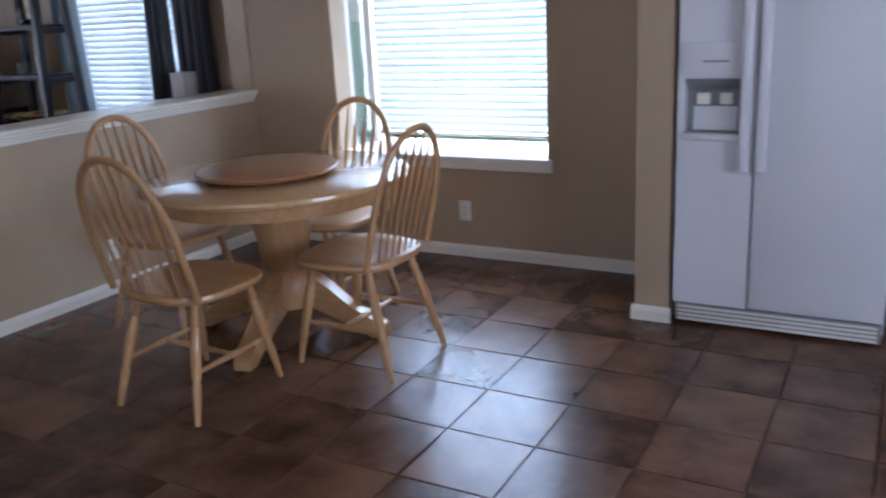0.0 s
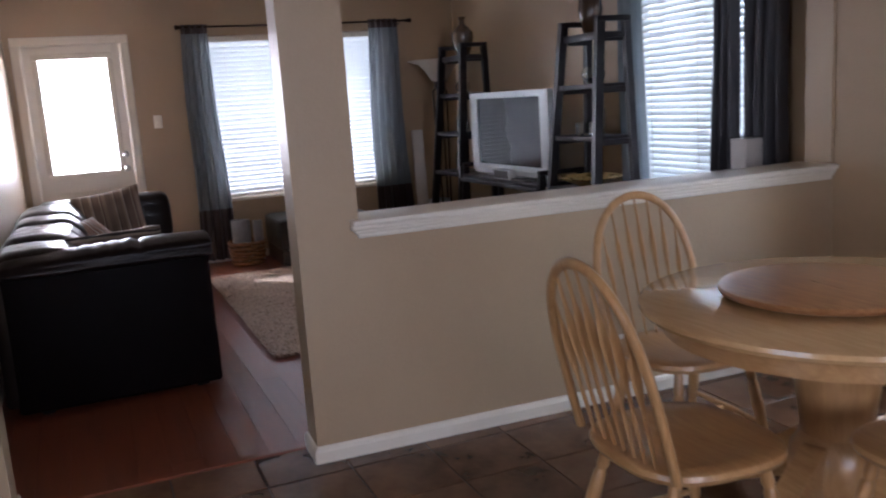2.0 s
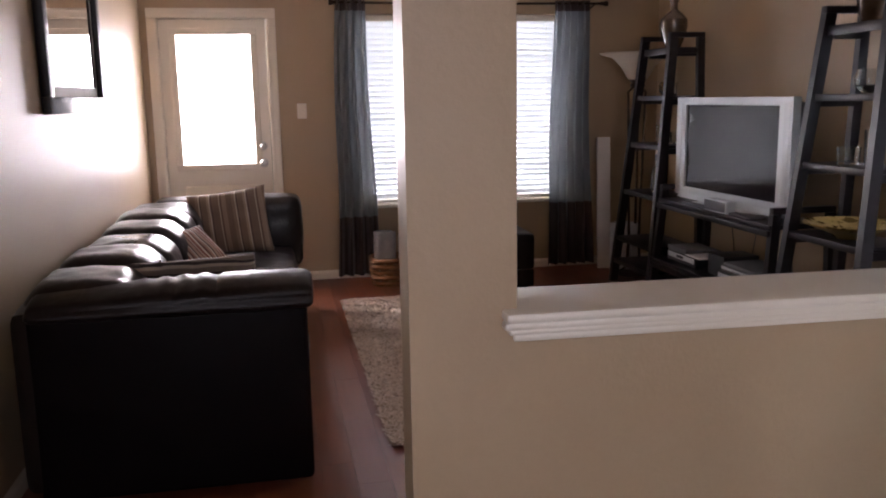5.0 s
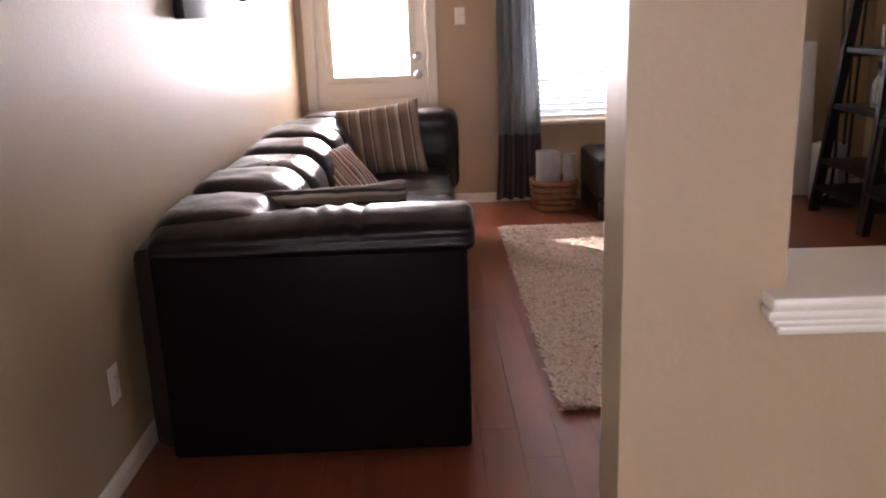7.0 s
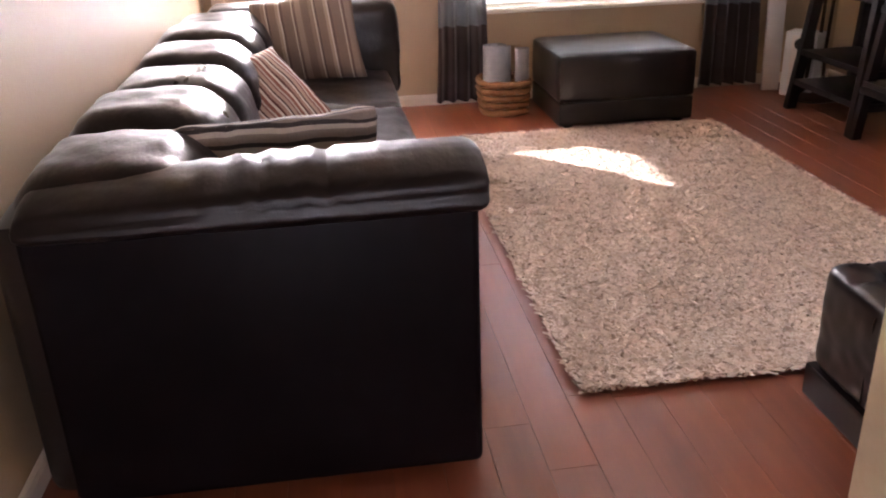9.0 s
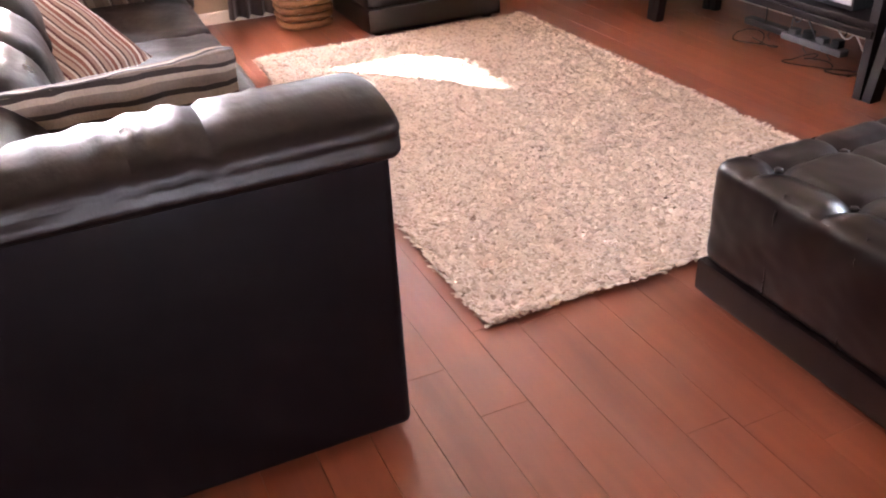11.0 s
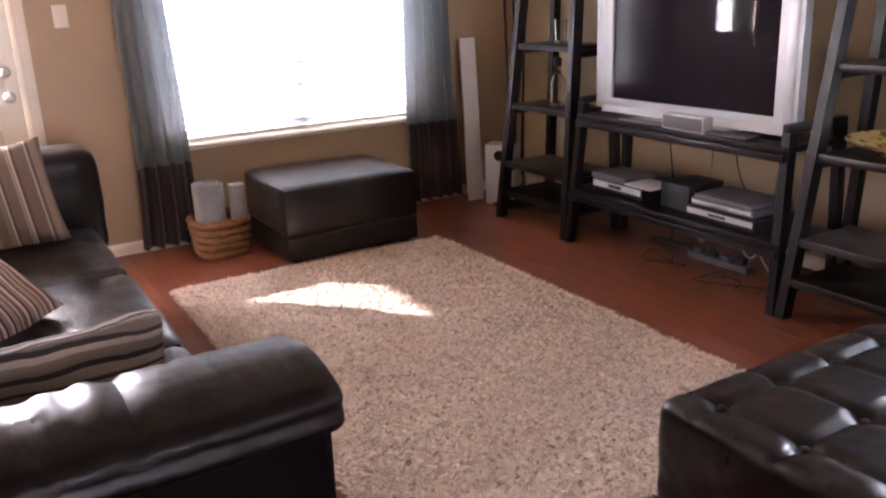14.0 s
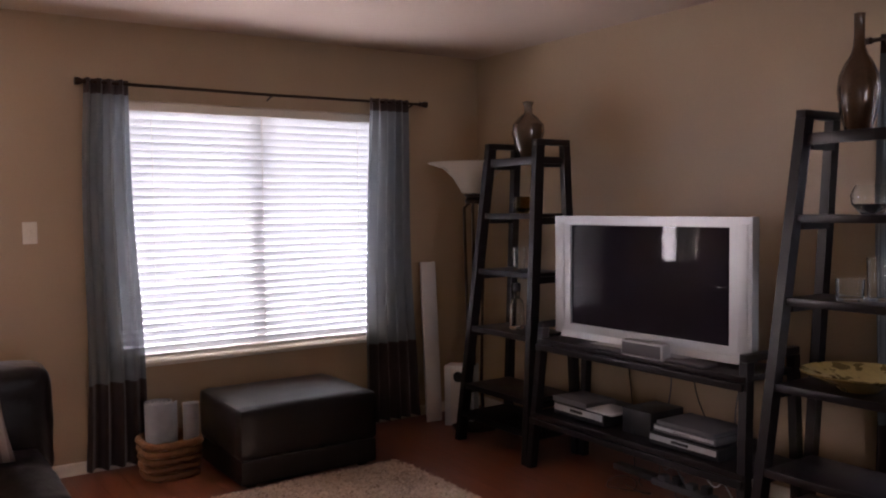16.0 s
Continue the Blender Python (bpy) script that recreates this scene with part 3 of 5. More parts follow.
blind("x", BY - 0.05, BX0 + 0.02, BX1 - 0.02, 0.625, 2.075, "white slatted blind in the breakfast window", tilt=57, inward=-1)

# ---- back door ----
door = thing("door_1", I4, "white half-glazed back door with steel knob and deadbolt", "door", kind="structure")
Y0, Y1 = 1.63, 2.41
bm = cells(bmesh.new(), [-9.075, -9.03], [Y0, Y0 + 0.095, Y1 - 0.095, Y1], [0.012, 0.92, 1.94, 2.032], lambda x, y, z: not (Y0 + 0.095 < y < Y1 - 0.095 and 0.92 < z < 1.94))
part("leaf", bm, TRIM, door, smooth=False)
g = part("pane", boxed(-9.058, -9.050, Y0 + 0.095, Y1 - 0.095, 0.92, 1.94), GLASS, door, "clear glass pane")
g.visible_shadow = False
for z0, z1, y0, y1 in ((0.895, 0.945, Y0 + 0.07, Y1 - 0.07), (1.915, 1.965, Y0 + 0.07, Y1 - 0.07)):
    part("glazing_bead", boxed(-9.035, -9.016, y0, y1, z0, z1, bevel=0.006), TRIM, door)
for y0 in (Y0 + 0.07, Y1 - 0.12):
    part("glazing_bead", boxed(-9.035, -9.016, y0, y0 + 0.05, 0.945, 1.915, bevel=0.006), TRIM, door)
part("lower_panel", boxed(-9.034, -9.022, Y0 + 0.12, Y1 - 0.12, 0.16, 0.78, bevel=0.01), TRIM, door)
for z, r in ((0.945, 0.028), (1.075, 0.024)):
    knob = lathe([(0.034, 0.0), (0.034, 0.006), (0.013, 0.010), (0.012, 0.035), (r, 0.042), (r * 1.05, 0.056), (r * 0.8, 0.068), (0.006, 0.072)], 20)
    part("knob" if z < 1 else "deadbolt", knob, STEEL, door, "satin steel fitting", m=pose(-9.03, 2.35, z, 0, 90, 0))
for z in (0.25, 1.05, 1.85):
    part("hinge", tube([(-9.012, Y0 - 0.004, z - 0.045), (-9.012, Y0 - 0.004, z + 0.045)], 0.007, 8), STEEL, door)
casing = thing("trim_door_casing", I4, "white moulded door casing", "trim", kind="structure")
for nm, y0, y1, z0, z1 in (("jamb_casing", 1.553, 1.623, 0, 2.035), ("jamb_casing", 2.417, 2.487, 0, 2.035), ("head_casing", 1.553, 2.487, 2.036, 2.106)):
    part(nm, boxed(-8.9995, -8.982, y0, y1, z0, z1, bevel=0.005), TRIM, casing)
    part("casing_bead", boxed(-8.985, -8.976, y0 + (0.0 if nm[0] == "h" else 0.045 if y0 < 2 else 0.005), y1 - (0.0 if nm[0] == "h" else 0.005 if y0 < 2 else 0.045), z0 + (0.045 if nm[0] == "h" else 0), z1 - (0.005 if nm[0] == "h" else 0), bevel=0.003), TRIM, casing)
part("jamb", boxed(-9.15, -9.0, 1.6155, 1.627, 0, 2.04), TRIM, casing)
part("jamb", boxed(-9.15, -9.0, 2.413, 2.4245, 0, 2.04), TRIM, casing)
part("jamb_head", boxed(-9.15, -9.0, 1.627, 2.413, 2.034, 2.0445), TRIM, casing)


def wall_plate(name, m, kind_of, label):
    """A switch or socket plate; its face looks along local +x."""
    t = thing(name, m, label, kind_of)
    part("plate", boxed(0, 0.006, -0.036, 0.036, -0.058, 0.058, bevel=0.003), PLATE, t)
    if kind_of == "light switch":
        part("toggle", boxed(0.005, 0.016, -0.006, 0.006, -0.012, 0.014, bevel=0.002), PLATE, t)
    else:
        for z in (-0.021, 0.021):
            part("socket", boxed(0.005, 0.008, -0.016, 0.016, z - 0.014, z + 0.014, bevel=0.002), PLATE, t)
            for y in (-0.006, 0.006):
                part("slot", boxed(0.0078, 0.0084, y - 0.0012, y + 0.0012, z - 0.005, z + 0.005), DARK_PLASTIC, t)
    return t


wall_plate("light_switch", pose(-9.0, 2.658, 1.337), "light switch", "ivory light switch plate beside the back door")
wall_plate("wall_socket", pose(-2.50, 5.32, 0.27, 0, 0, -90), "socket", "ivory wall socket under the breakfast window")
wall_plate("wall_socket", SKEW @ pose(-4.055, 4.11, 0.24), "socket", "ivory wall socket low on the half wall")
wall_plate("wall_socket", LEAN @ pose(-5.215, 1.40, 0.325, 0, 0, 90), "socket", "ivory wall socket beside the sofa arm")

# ---- breakfast nook ----
TX, TY = -2.74, 4.01
table = thing("round_table", pose(TX, TY, 0.0), "round honey oak pedestal table with polished top", "table")
part("tabletop", lathe([(0.0, 0.700), (0.562, 0.700), (0.579, 0.707), (0.587, 0.720), (0.584, 0.732), (0.572, 0.738), (0.0, 0.7385)], 72, close=False), OAK_TOP, table)
part("apron", lathe([(0.50, 0.640), (0.515, 0.640), (0.515, 0.7005), (0.50, 0.7005)], 64, close=False), OAK, table)
part("pedestal", lathe([(0.0, 0.14), (0.135, 0.14), (0.145, 0.20), (0.135, 0.26), (0.105, 0.31), (0.115, 0.40), (0.135, 0.52), (0.125, 0.61), (0.155, 0.65), (0.19, 0.6995), (0.0, 0.6995)], 12, close=False), OAK_UP, table)
foot = [(0.07, 0.30), (0.13, 0.29), (0.22, 0.22), (0.32, 0.13), (0.42, 0.085), (0.47, 0.06), (0.475, 0.0), (0.40, 0.0), (0.385, 0.03), (0.28, 0.06), (0.17, 0.12), (0.07, 0.14)]
for k in range(4):
    fb = prism(foot, -0.04, 0.04, "y")
    bmesh.ops.bevel(fb, geom=fb.edges[:], offset=0.008, segments=2, profile=0.5, affect="EDGES")
    part("foot", fb, OAK, table, m=pose(0, 0, 0, 0, 0, 12 + 90 * k))
susan = thing("lazy_susan", pose(-2.75, 3.97, 0.7392), "round reddish oak lazy susan on the table", "tray")
part("turntable", lathe([(0.0, 0.012), (0.285, 0.013), (0.303, 0.019), (0.308, 0.029), (0.303, 0.037), (0.29, 0.040), (0.0, 0.040)], 64, close=False), OAK_DARK, susan)
part("bearing_base", lathe([(0.0, 0.0), (0.10, 0.0), (0.10, 0.0118), (0.0, 0.0118)], 32, close=False), DARK_PLASTIC, susan)


def windsor_chair():
    """A bow-back chair with arrow spindles, facing local +y."""
    c = thing("dining_chair", I4, "honey oak bow-back dining chair with arrow spindles", "chair", "chairs round the table")
    bm = bmesh.new()
    seg, rings = 40, []
    for z, k in ((0.425, 0.90), (0.430, 0.96), (0.445, 1.0), (0.458, 0.985), (0.462, 0.95), (0.456, 0.7), (0.448, 0.35)):
        ring = []
        for j in range(seg):
            a = 2 * math.pi * j / seg
            x, y = math.cos(a), math.sin(a)
            sq = (abs(x) ** 3 + abs(y) ** 3) ** (-1 / 3)
            w = 0.238 + 0.012 * y
            ring.append(bm.verts.new((k * w * x * sq, k * 0.225 * y * sq, z)))
        rings.append(ring)
    for a, b in zip(rings, rings[1:]):
        for j in range(seg):
            bm.faces.new((a[j], a[(j + 1) % seg], b[(j + 1) % seg], b[j]))
    bm.faces.new(rings[0])
    bm.faces.new(rings[-1])
    part("seat", bm, OAK, c)

    def back_at(u, h):
        """A point on the leaning plane of the back: u across, h above the seat."""
        return (u, -0.185 - 0.26 * h, 0.455 + 1.04 * h)

    bow = []
    for k in range(41):
        a = math.pi * k / 40
        u = -0.218 * math.cos(a) * (1 + 0.10 * math.sin(a))
        h = 0.50 * math.sin(a) ** 0.62 if 0 < k < 40 else 0.0
        bow.append(back_at(u, h))
    part("bow", tube(bow, 0.0125, 10, flat=1.25), OAK_UP, c)
    for k in range(7):
        f = (k - 3) / 3
        u0, u1 = 0.138 * f, 0.165 * f
        top = 0.50 * (1 - abs(u1 / 0.24) ** 2.6) ** 0.55 - 0.004
        pts, rad = [], []
        for s, r in ((0.0, 0.006), (0.25, 0.0065), (0.45, 0.0065), (0.52, 0.011), (0.62, 0.015), (0.72, 0.013), (0.80, 0.007), (0.9, 0.0055), (1.0, 0.005)):
            pts.append(back_at(u0 + (u1 - u0) * s, top * s))
            rad.append(r)
        part("spindle", tube(pts, rad, 8, flat=0.55), OAK_UP, c)
    feet = {}
    for sx in (-1, 1):
        for sy in (-1, 1):
            t0, t1 = Vector((0.145 * sx, 0.135 * sy, 0.432)), Vector((0.205 * sx, (0.205 if sy > 0 else 0.255) * sy, 0.0))
            rr = ((0.0, 0.013), (0.12, 0.016), (0.18, 0.019), (0.21, 0.014), (0.24, 0.019), (0.42, 0.021), (0.60, 0.018), (0.66, 0.014), (0.69, 0.018), (0.85, 0.014), (1.0, 0.011))
            part("leg", tube([t0.lerp(t1, s) for s, _ in rr], [r for _, r in rr], 10), OAK_UP, c)
            feet[sx, sy] = lambda s, a=t0, b=t1: a.lerp(b, s)
    mids = []
    for sx in (-1, 1):
        a, b = feet[sx, -1](0.58), feet[sx, 1](0.58)
        part("stretcher", tube([a, a.lerp(b, 0.3), a.lerp(b, 0.5), a.lerp(b, 0.7), b], [0.008, 0.011, 0.014, 0.011, 0.008], 8), OAK_UP, c)
        mids.append(a.lerp(b, 0.5))
    part("stretcher", tube([mids[0], mids[0].lerp(mids[1], 0.3), mids[0].lerp(mids[1], 0.5), mids[0].lerp(mids[1], 0.7), mids[1]], [0.008, 0.011, 0.014, 0.011, 0.008], 8), OAK_UP, c)
    return c


chair = windsor_chair()
chair.matrix_basis = pose(-2.67, 3.375, 0, 0, 0, -1)
for x, y, rz in ((-2.26, 3.92, 88), (-2.76, 4.38, 178), (-3.31, 3.91, -91)):
    copy_thing(chair, pose(x, y, 0, 0, 0, rz))

# refrigerator
fridge = thing("refrigerator", pose(-1.165, 4.705, 0), "white side-by-side refrigerator with ice dispenser", "refrigerator")
FW, FH, FS = 0.83, 1.74, 0.305
part("body", boxed(0.0, FW, 0.065, 0.68, 0.03, FH, bevel=0.008), FRIDGE_WHITE, fridge)
dl = cells(bmesh.new(), [0.0, 0.028, 0.262, FS], [0.0, 0.055], [0.105, 0.835, 1.07, FH], lambda x, y, z: not (0.028 < x < 0.262 and 0.835 < z < 1.07))
bmesh.ops.bevel(dl, geom=[e for e in dl.edges if len(e.link_faces) == 2 and e.calc_face_angle(0) > 1], offset=0.006, segments=2, profile=0.5, affect="EDGES")
freezer = part("door", dl, FRIDGE_WHITE, fridge)
part("door", boxed(FS + 0.008, FW, 0.0, 0.055, 0.105, FH, bevel=0.008), FRIDGE_WHITE, fridge)
part("dispenser_panel", boxed(0.018, 0.272, -0.012, 0.0, 1.075, 1.215, bevel=0.005), FRIDGE_WHITE, freezer)
part("dispenser_slot", boxed(0.10, 0.20, -0.0145, -0.0121, 1.135, 1.143), FRIDGE_GREY, freezer)
part("dispenser_recess", boxed(0.028, 0.262, 0.045, 0.054, 0.836, 1.069), FRIDGE_GREY, freezer)
part("dispenser_hood", prism([(-0.004, 1.07), (0.045, 1.07), (0.045, 1.02)], 0.028, 0.262, "x"), FRIDGE_GREY, freezer)
part("dispenser_tray", boxed(0.022, 0.268, -0.02, 0.044, 0.822, 0.850, bevel=0.006), FRIDGE_WHITE, freezer)
for x in (0.10, 0.19):
    part("dispenser_paddle", boxed(x - 0.026, x + 0.026, 0.012, 0.030, 0.965, 1.012, bevel=0.006), PLATE, freezer)
part("dispenser_chute", prism([(0.02, 0.86), (0.044, 0.86), (0.044, 0.955), (0.036, 0.955)], 0.06, 0.23, "x"), FRIDGE_WHITE, freezer)
for x0 in (FS - 0.052, FS + 0.014):
    hb = boxed(x0, x0 + 0.044, -0.052, -0.026, 0.70, 1.62, bevel=0.011, seg=3)
    handle = part("handle", hb, FRIDGE_WHITE, fridge)
    for z in (0.74, 1.55):
        part("handle_mount", boxed(x0 + 0.006, x0 + 0.038, -0.027, 0.001, z - 0.03, z + 0.03, bevel=0.006), FRIDGE_GREY, handle)
part("toe_grille", boxed(0.005, FW - 0.005, 0.02, 0.065, 0.012, 0.095, bevel=0.004), FRIDGE_GREY, fridge)
for k in range(4):
    part("grille_slat", boxed(0.02, FW - 0.02, 0.008, 0.0195, 0.020 + 0.019 * k, 0.030 + 0.019 * k, bevel=0.002), PLATE, fridge)
for x in (0.06, FW - 0.06):
    part("roller_foot", boxed(x - 0.02, x + 0.02, 0.08, 0.14, 0.0, 0.03), DARK_PLASTIC, fridge)

# ---- living room: seating ----
sofa = thing("leather_sofa", I4, "dark brown leather sofa with channelled back and pillow arms", "sofa")
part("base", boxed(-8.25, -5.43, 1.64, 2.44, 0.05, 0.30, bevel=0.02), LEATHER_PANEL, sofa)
part("back_frame", soft_box(-8.28, -5.275, 1.495, 1.76, 0.05, 0.735, power=3.0, cuts=18, puff=0.006), LEATHER, sofa)
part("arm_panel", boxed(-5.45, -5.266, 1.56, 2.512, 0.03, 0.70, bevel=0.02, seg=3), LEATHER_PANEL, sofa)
arm = soft_box(-5.545, -5.246, 1.56, 2.535, 0.685, 0.800, power=2.4, cuts=48, puff=0.004, wrinkle=0.0018, freq=12, seed=3)
for v in arm.verts:
    up = max(0.0, min(1.0, (v.co.z - 0.70) / 0.08))
    # a rolled crown that sinks towards the back, pinched by a seam
    v.co.z -= 0.034 * up * ((v.co.x + 5.40) / 0.15) ** 2
    v.co.z -= 0.030 * up * max(0.0, (2.17 - v.co.y) / 0.6)
    v.co.z -= 0.012 * math.exp(-(((v.co.y - 2.19) / 0.018) ** 2)) * up
    # gathers that fan out from the seam, and a groove along the outer side
    v.co.z += 0.0048 * up * math.sin(v.co.y * 88 + 60 * (v.co.x + 5.4) * (v.co.y - 2.19) + 3 * noise.noise(v.co * 9)) * math.exp(-(((v.co.y - 2.05) / 0.13) ** 2))
    v.co.z += 0.0022 * up * math.sin(v.co.y * 120 + 2 * noise.noise(v.co * 7)) * math.exp(-(((v.co.y - 2.30) / 0.07) ** 2))
    if v.co.x > -5.31:
        v.co.x -= 0.006 * math.exp(-(((v.co.z - 0.730) / 0.014) ** 2))
part("arm_pad", arm, LEATHER_ARM, sofa)
part("arm_inner", soft_box(-5.62, -5.42, 1.70, 2.50, 0.28, 0.66, power=4, cuts=12, puff=0.01, wrinkle=0.006), LEATHER, sofa)
for k in range(3):
    x1 = -5.60 - 0.80 * k
    part("seat_cushion", soft_box(x1 - 0.795, x1, 1.78, 2.515, 0.285, 0.455, power=3.5, cuts=22, puff=0.022, wrinkle=0.006, freq=9, seed=k * 5.0), LEATHER_WORN, sofa)
for k in range(6):
    x1 = -5.335 - 0.44 * k
    back = soft_box(x1 - 0.446, x1, 1.52, 1.93, 0.40, 0.790 + 0.012 * math.sin(k * 2.1), power=2.3, cuts=20, puff=0.02, wrinkle=0.006, freq=11, seed=k * 3.7)
    for v in back.verts:
        v.co.y -= 0.16 * max(0.0, v.co.z - 0.55) - 0.03
    part("back_cushion", back, LEATHER_WORN, sofa)
far = soft_box(-8.32, -8.0, 1.62, 2.585, 0.30, 0.785, power=3.2, cuts=20, puff=0.012, wrinkle=0.006, freq=8, seed=11)
part("far_arm", far, LEATHER_WORN, sofa)
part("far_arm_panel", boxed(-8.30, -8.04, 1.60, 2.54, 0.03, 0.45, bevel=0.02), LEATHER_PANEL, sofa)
for x in (-8.22, -5.37):
    for y in (1.68, 2.42):
        part("foot", boxed(x - 0.03, x + 0.03, y - 0.03, y + 0.03, 0.0, 0.055, bevel=0.004), ESPRESSO, sofa)


def pillow(name, w, h, t, material, m, label, seed=0.0):
    """A scatter cushion: two puffed faces that meet in a sharp seam, with drawn-out corners. Lies in local y (width) and z (height)."""
    bm = bmesh.new()
    n = 22
    grid = {}
    for side in (-1, 1):
        for i in range(n + 1):
            for j in range(n + 1):
                u, v = 2 * i / n - 1, 2 * j / n - 1
                edge = i in (0, n) or j in (0, n)
                if edge and side == 1:
                    grid[1, i, j] = grid[-1, i, j]
                    continue
                th = t / 2 * ((1 - u**4) * (1 - v**4)) ** 0.55
                th *= 1 + 0.25 * noise.noise(Vector((u * 2.2 + seed, v * 2.2, side)))
                k = 1 - 0.06 * (1 - u * u) * abs(v) ** 3 - 0.0
                q = 1 - 0.06 * (1 - v * v) * abs(u) ** 3
                grid[side, i, j] = bm.verts.new((side * th, u * w / 2 * q, v * h / 2 * k))
    for side in (-1, 1):
        for i in range(n):
            for j in range(n):
                bm.faces.new((grid[side, i, j], grid[side, i + 1, j], grid[side, i + 1, j + 1], grid[side, i, j + 1]))
    return solo(name, bm, material, label, "pillow", m=m)


pillow("throw_pillow", 0.50, 0.44, 0.15, STRIPE, pose(-7.82, 2.13, 0.645, 0, -15, -6) @ pose(0, 0, 0, 8), "brown and tan striped pillow leaning on the sofa's far arm")
pillow("throw_pillow", 0.46, 0.44, 0.15, STRIPE_RED, pose(-6.80, 1.94, 0.575, 0, -52, 14) @ pose(0, 0, 0, 24), "russet and cream striped pillow tipped on the sofa seat", 4.0)
# striped throw folded and stood on edge inside the near arm
throw = thing("folded_throw", I4, "taupe striped throw folded and stood against the sofa arm", "blanket")
for k in range(3):
    nb = soft_box(-5.70 - 0.05 * k, -5.645 - 0.05 * k, 1.83 + 0.012 * k, 2.325 - 0.02 * k, 0.462, 0.808 - 0.022 * k, power=3.0, cuts=18, wrinkle=0.008, freq=8, seed=20 + k)
    for v in nb.verts:
        v.co.x -= 0.05 * (v.co.z - 0.5)
        v.co.z += 0.045 * (v.co.y - 2.05) * max(0.0, (v.co.z - 0.46) / 0.35)
    part("fold", nb, STRIPE_LONG, throw)

# storage ottoman under the window
ott = thing("storage_ottoman", I4, "dark brown leather storage ottoman under the window", "ottoman", "ottomans")
part("base", soft_box(-8.84, -8.19, 3.49, 4.285, 0.02, 0.155, power=7, cuts=12, wrinkle=0.001), LEATHER, ott)
part("upper", soft_box(-8.845, -8.18, 3.485, 4.29, 0.15, 0.425, power=6, cuts=18, puff=0.010, wrinkle=0.002, freq=6), LEATHER, ott)
for x in (-8.78, -8.26):
    for y in (3.56, 4.22):
        part("foot", boxed(x - 0.025, x + 0.025, y - 0.025, y + 0.025, 0.0, 0.03), ESPRESSO, ott)
# tufted ottoman by the rug
OX0, OX1, OY0, OY1 = -5.41, -4.45, 3.42, 4.31
cock = thing("tufted_ottoman", I4, "large dark brown leather ottoman with button-tufted top", "ottoman", "ottomans")
tufts = [(OX0 + 0.94 * (i + 0.5) / 4, OY0 + 0.87 * (j + 0.5) / 4, 0.015, 0.032) for i in range(4) for j in range(4)]
part("base", soft_box(OX0 - 0.005, OX1 + 0.005, OY0 - 0.005, OY1 + 0.005, 0.025, 0.125, power=7, cuts=12), LEATHER, cock)
part("cushion", soft_box(OX0, OX1, OY0, OY1, 0.12, 0.42, power=5.0, cuts=70, puff=0.012, wrinkle=0.004, freq=9, tufts=tufts, grooves=([q[0] for q in tufts[::4]], [q[1] for q in tufts[:4]])), LEATHER, cock)
for tx, ty, _, _ in tufts:
    part("button", lathe([(0.0, -0.004), (0.010, -0.004), (0.012, 0.0), (0.008, 0.004), (0.0, 0.005)], 10, close=False), LEATHER, cock, m=pose(tx, ty, 0.41))
for i in range(3):
    u = OX0 + 0.94 * (i + 1) / 4
    part("seam", tube([(u, OY0 - 0.003, 0.14), (u, OY0 - 0.006, 0.37), (u, OY0 + 0.02, 0.418)], 0.0025, 6), LEATHER, cock)
for x in (OX0 + 0.06, OX1 - 0.06):
    for y in (OY0 + 0.06, OY1 - 0.06):
        part("foot", boxed(x - 0.03, x + 0.03, y - 0.03, y + 0.03, 0.0, 0.03), ESPRESSO, cock)
pillow("floor_pillow", 0.42, 0.42, 0.13, STRIPE, pose(-4.72, 3.80, 0.51, 0, 70, 25), "tan striped pillow lying on the tufted ottoman", 8.0)

# ---- shag rug ----
RX0, RX1, RY0, RY1 = -8.135, -5.545, 2.842, 4.385
rug = thing("shag_rug", I4, "beige shag rug with mottled tufts", "rug")
part("backing", boxed(RX0 + 0.022, RX1 - 0.022, RY0 + 0.022, RY1 - 0.022, 0.001, 0.012), SHAG, rug)
rng = np.random.default_rng(5)
N = 90000
cx, cy = rng.uniform(RX0, RX1, N), rng.uniform(RY0, RY1, N)
ang, lean = rng.uniform(0, 2 * np.pi, N), rng.uniform(0.014, 0.034, N)
hgt, wid = rng.uniform(0.016, 0.026, N), rng.uniform(0.004, 0.0105, N)
dx, dy = np.cos(ang), np.sin(ang)
vs = np.zeros((N, 6, 3))
for k, (s, ww) in enumerate(((0.0, 1.0), (0.6, 1.15), (1.0, 0.5))):
    off = lean * s**2
    for q, sg in enumerate((-1, 1)):
        vs[:, 2 * k + q, 0] = cx + dx * off - dy * wid * ww * sg
        vs[:, 2 * k + q, 1] = cy + dy * off + dx * wid * ww * sg
        vs[:, 2 * k + q, 2] = 0.008 + hgt * s * (1 - 0.25 * s)
idx = (np.arange(N) * 6)[:, None]
quads = np.concatenate([idx + np.array([0, 1, 3, 2]), idx + np.array([2, 3, 5, 4])])
me = bpy.data.meshes.new("wool_tuft")
me.from_pydata(vs.reshape(-1, 3).tolist(), [], quads.tolist())
pile_mat = bpy.data.materials.new("shag_pile")
pile_mat.use_nodes = True
n_, l_ = pile_mat.node_tree.nodes, pile_mat.node_tree.links
g_ = n_.new("ShaderNodeNewGeometry")
rp = n_.new("ShaderNodeValToRGB")
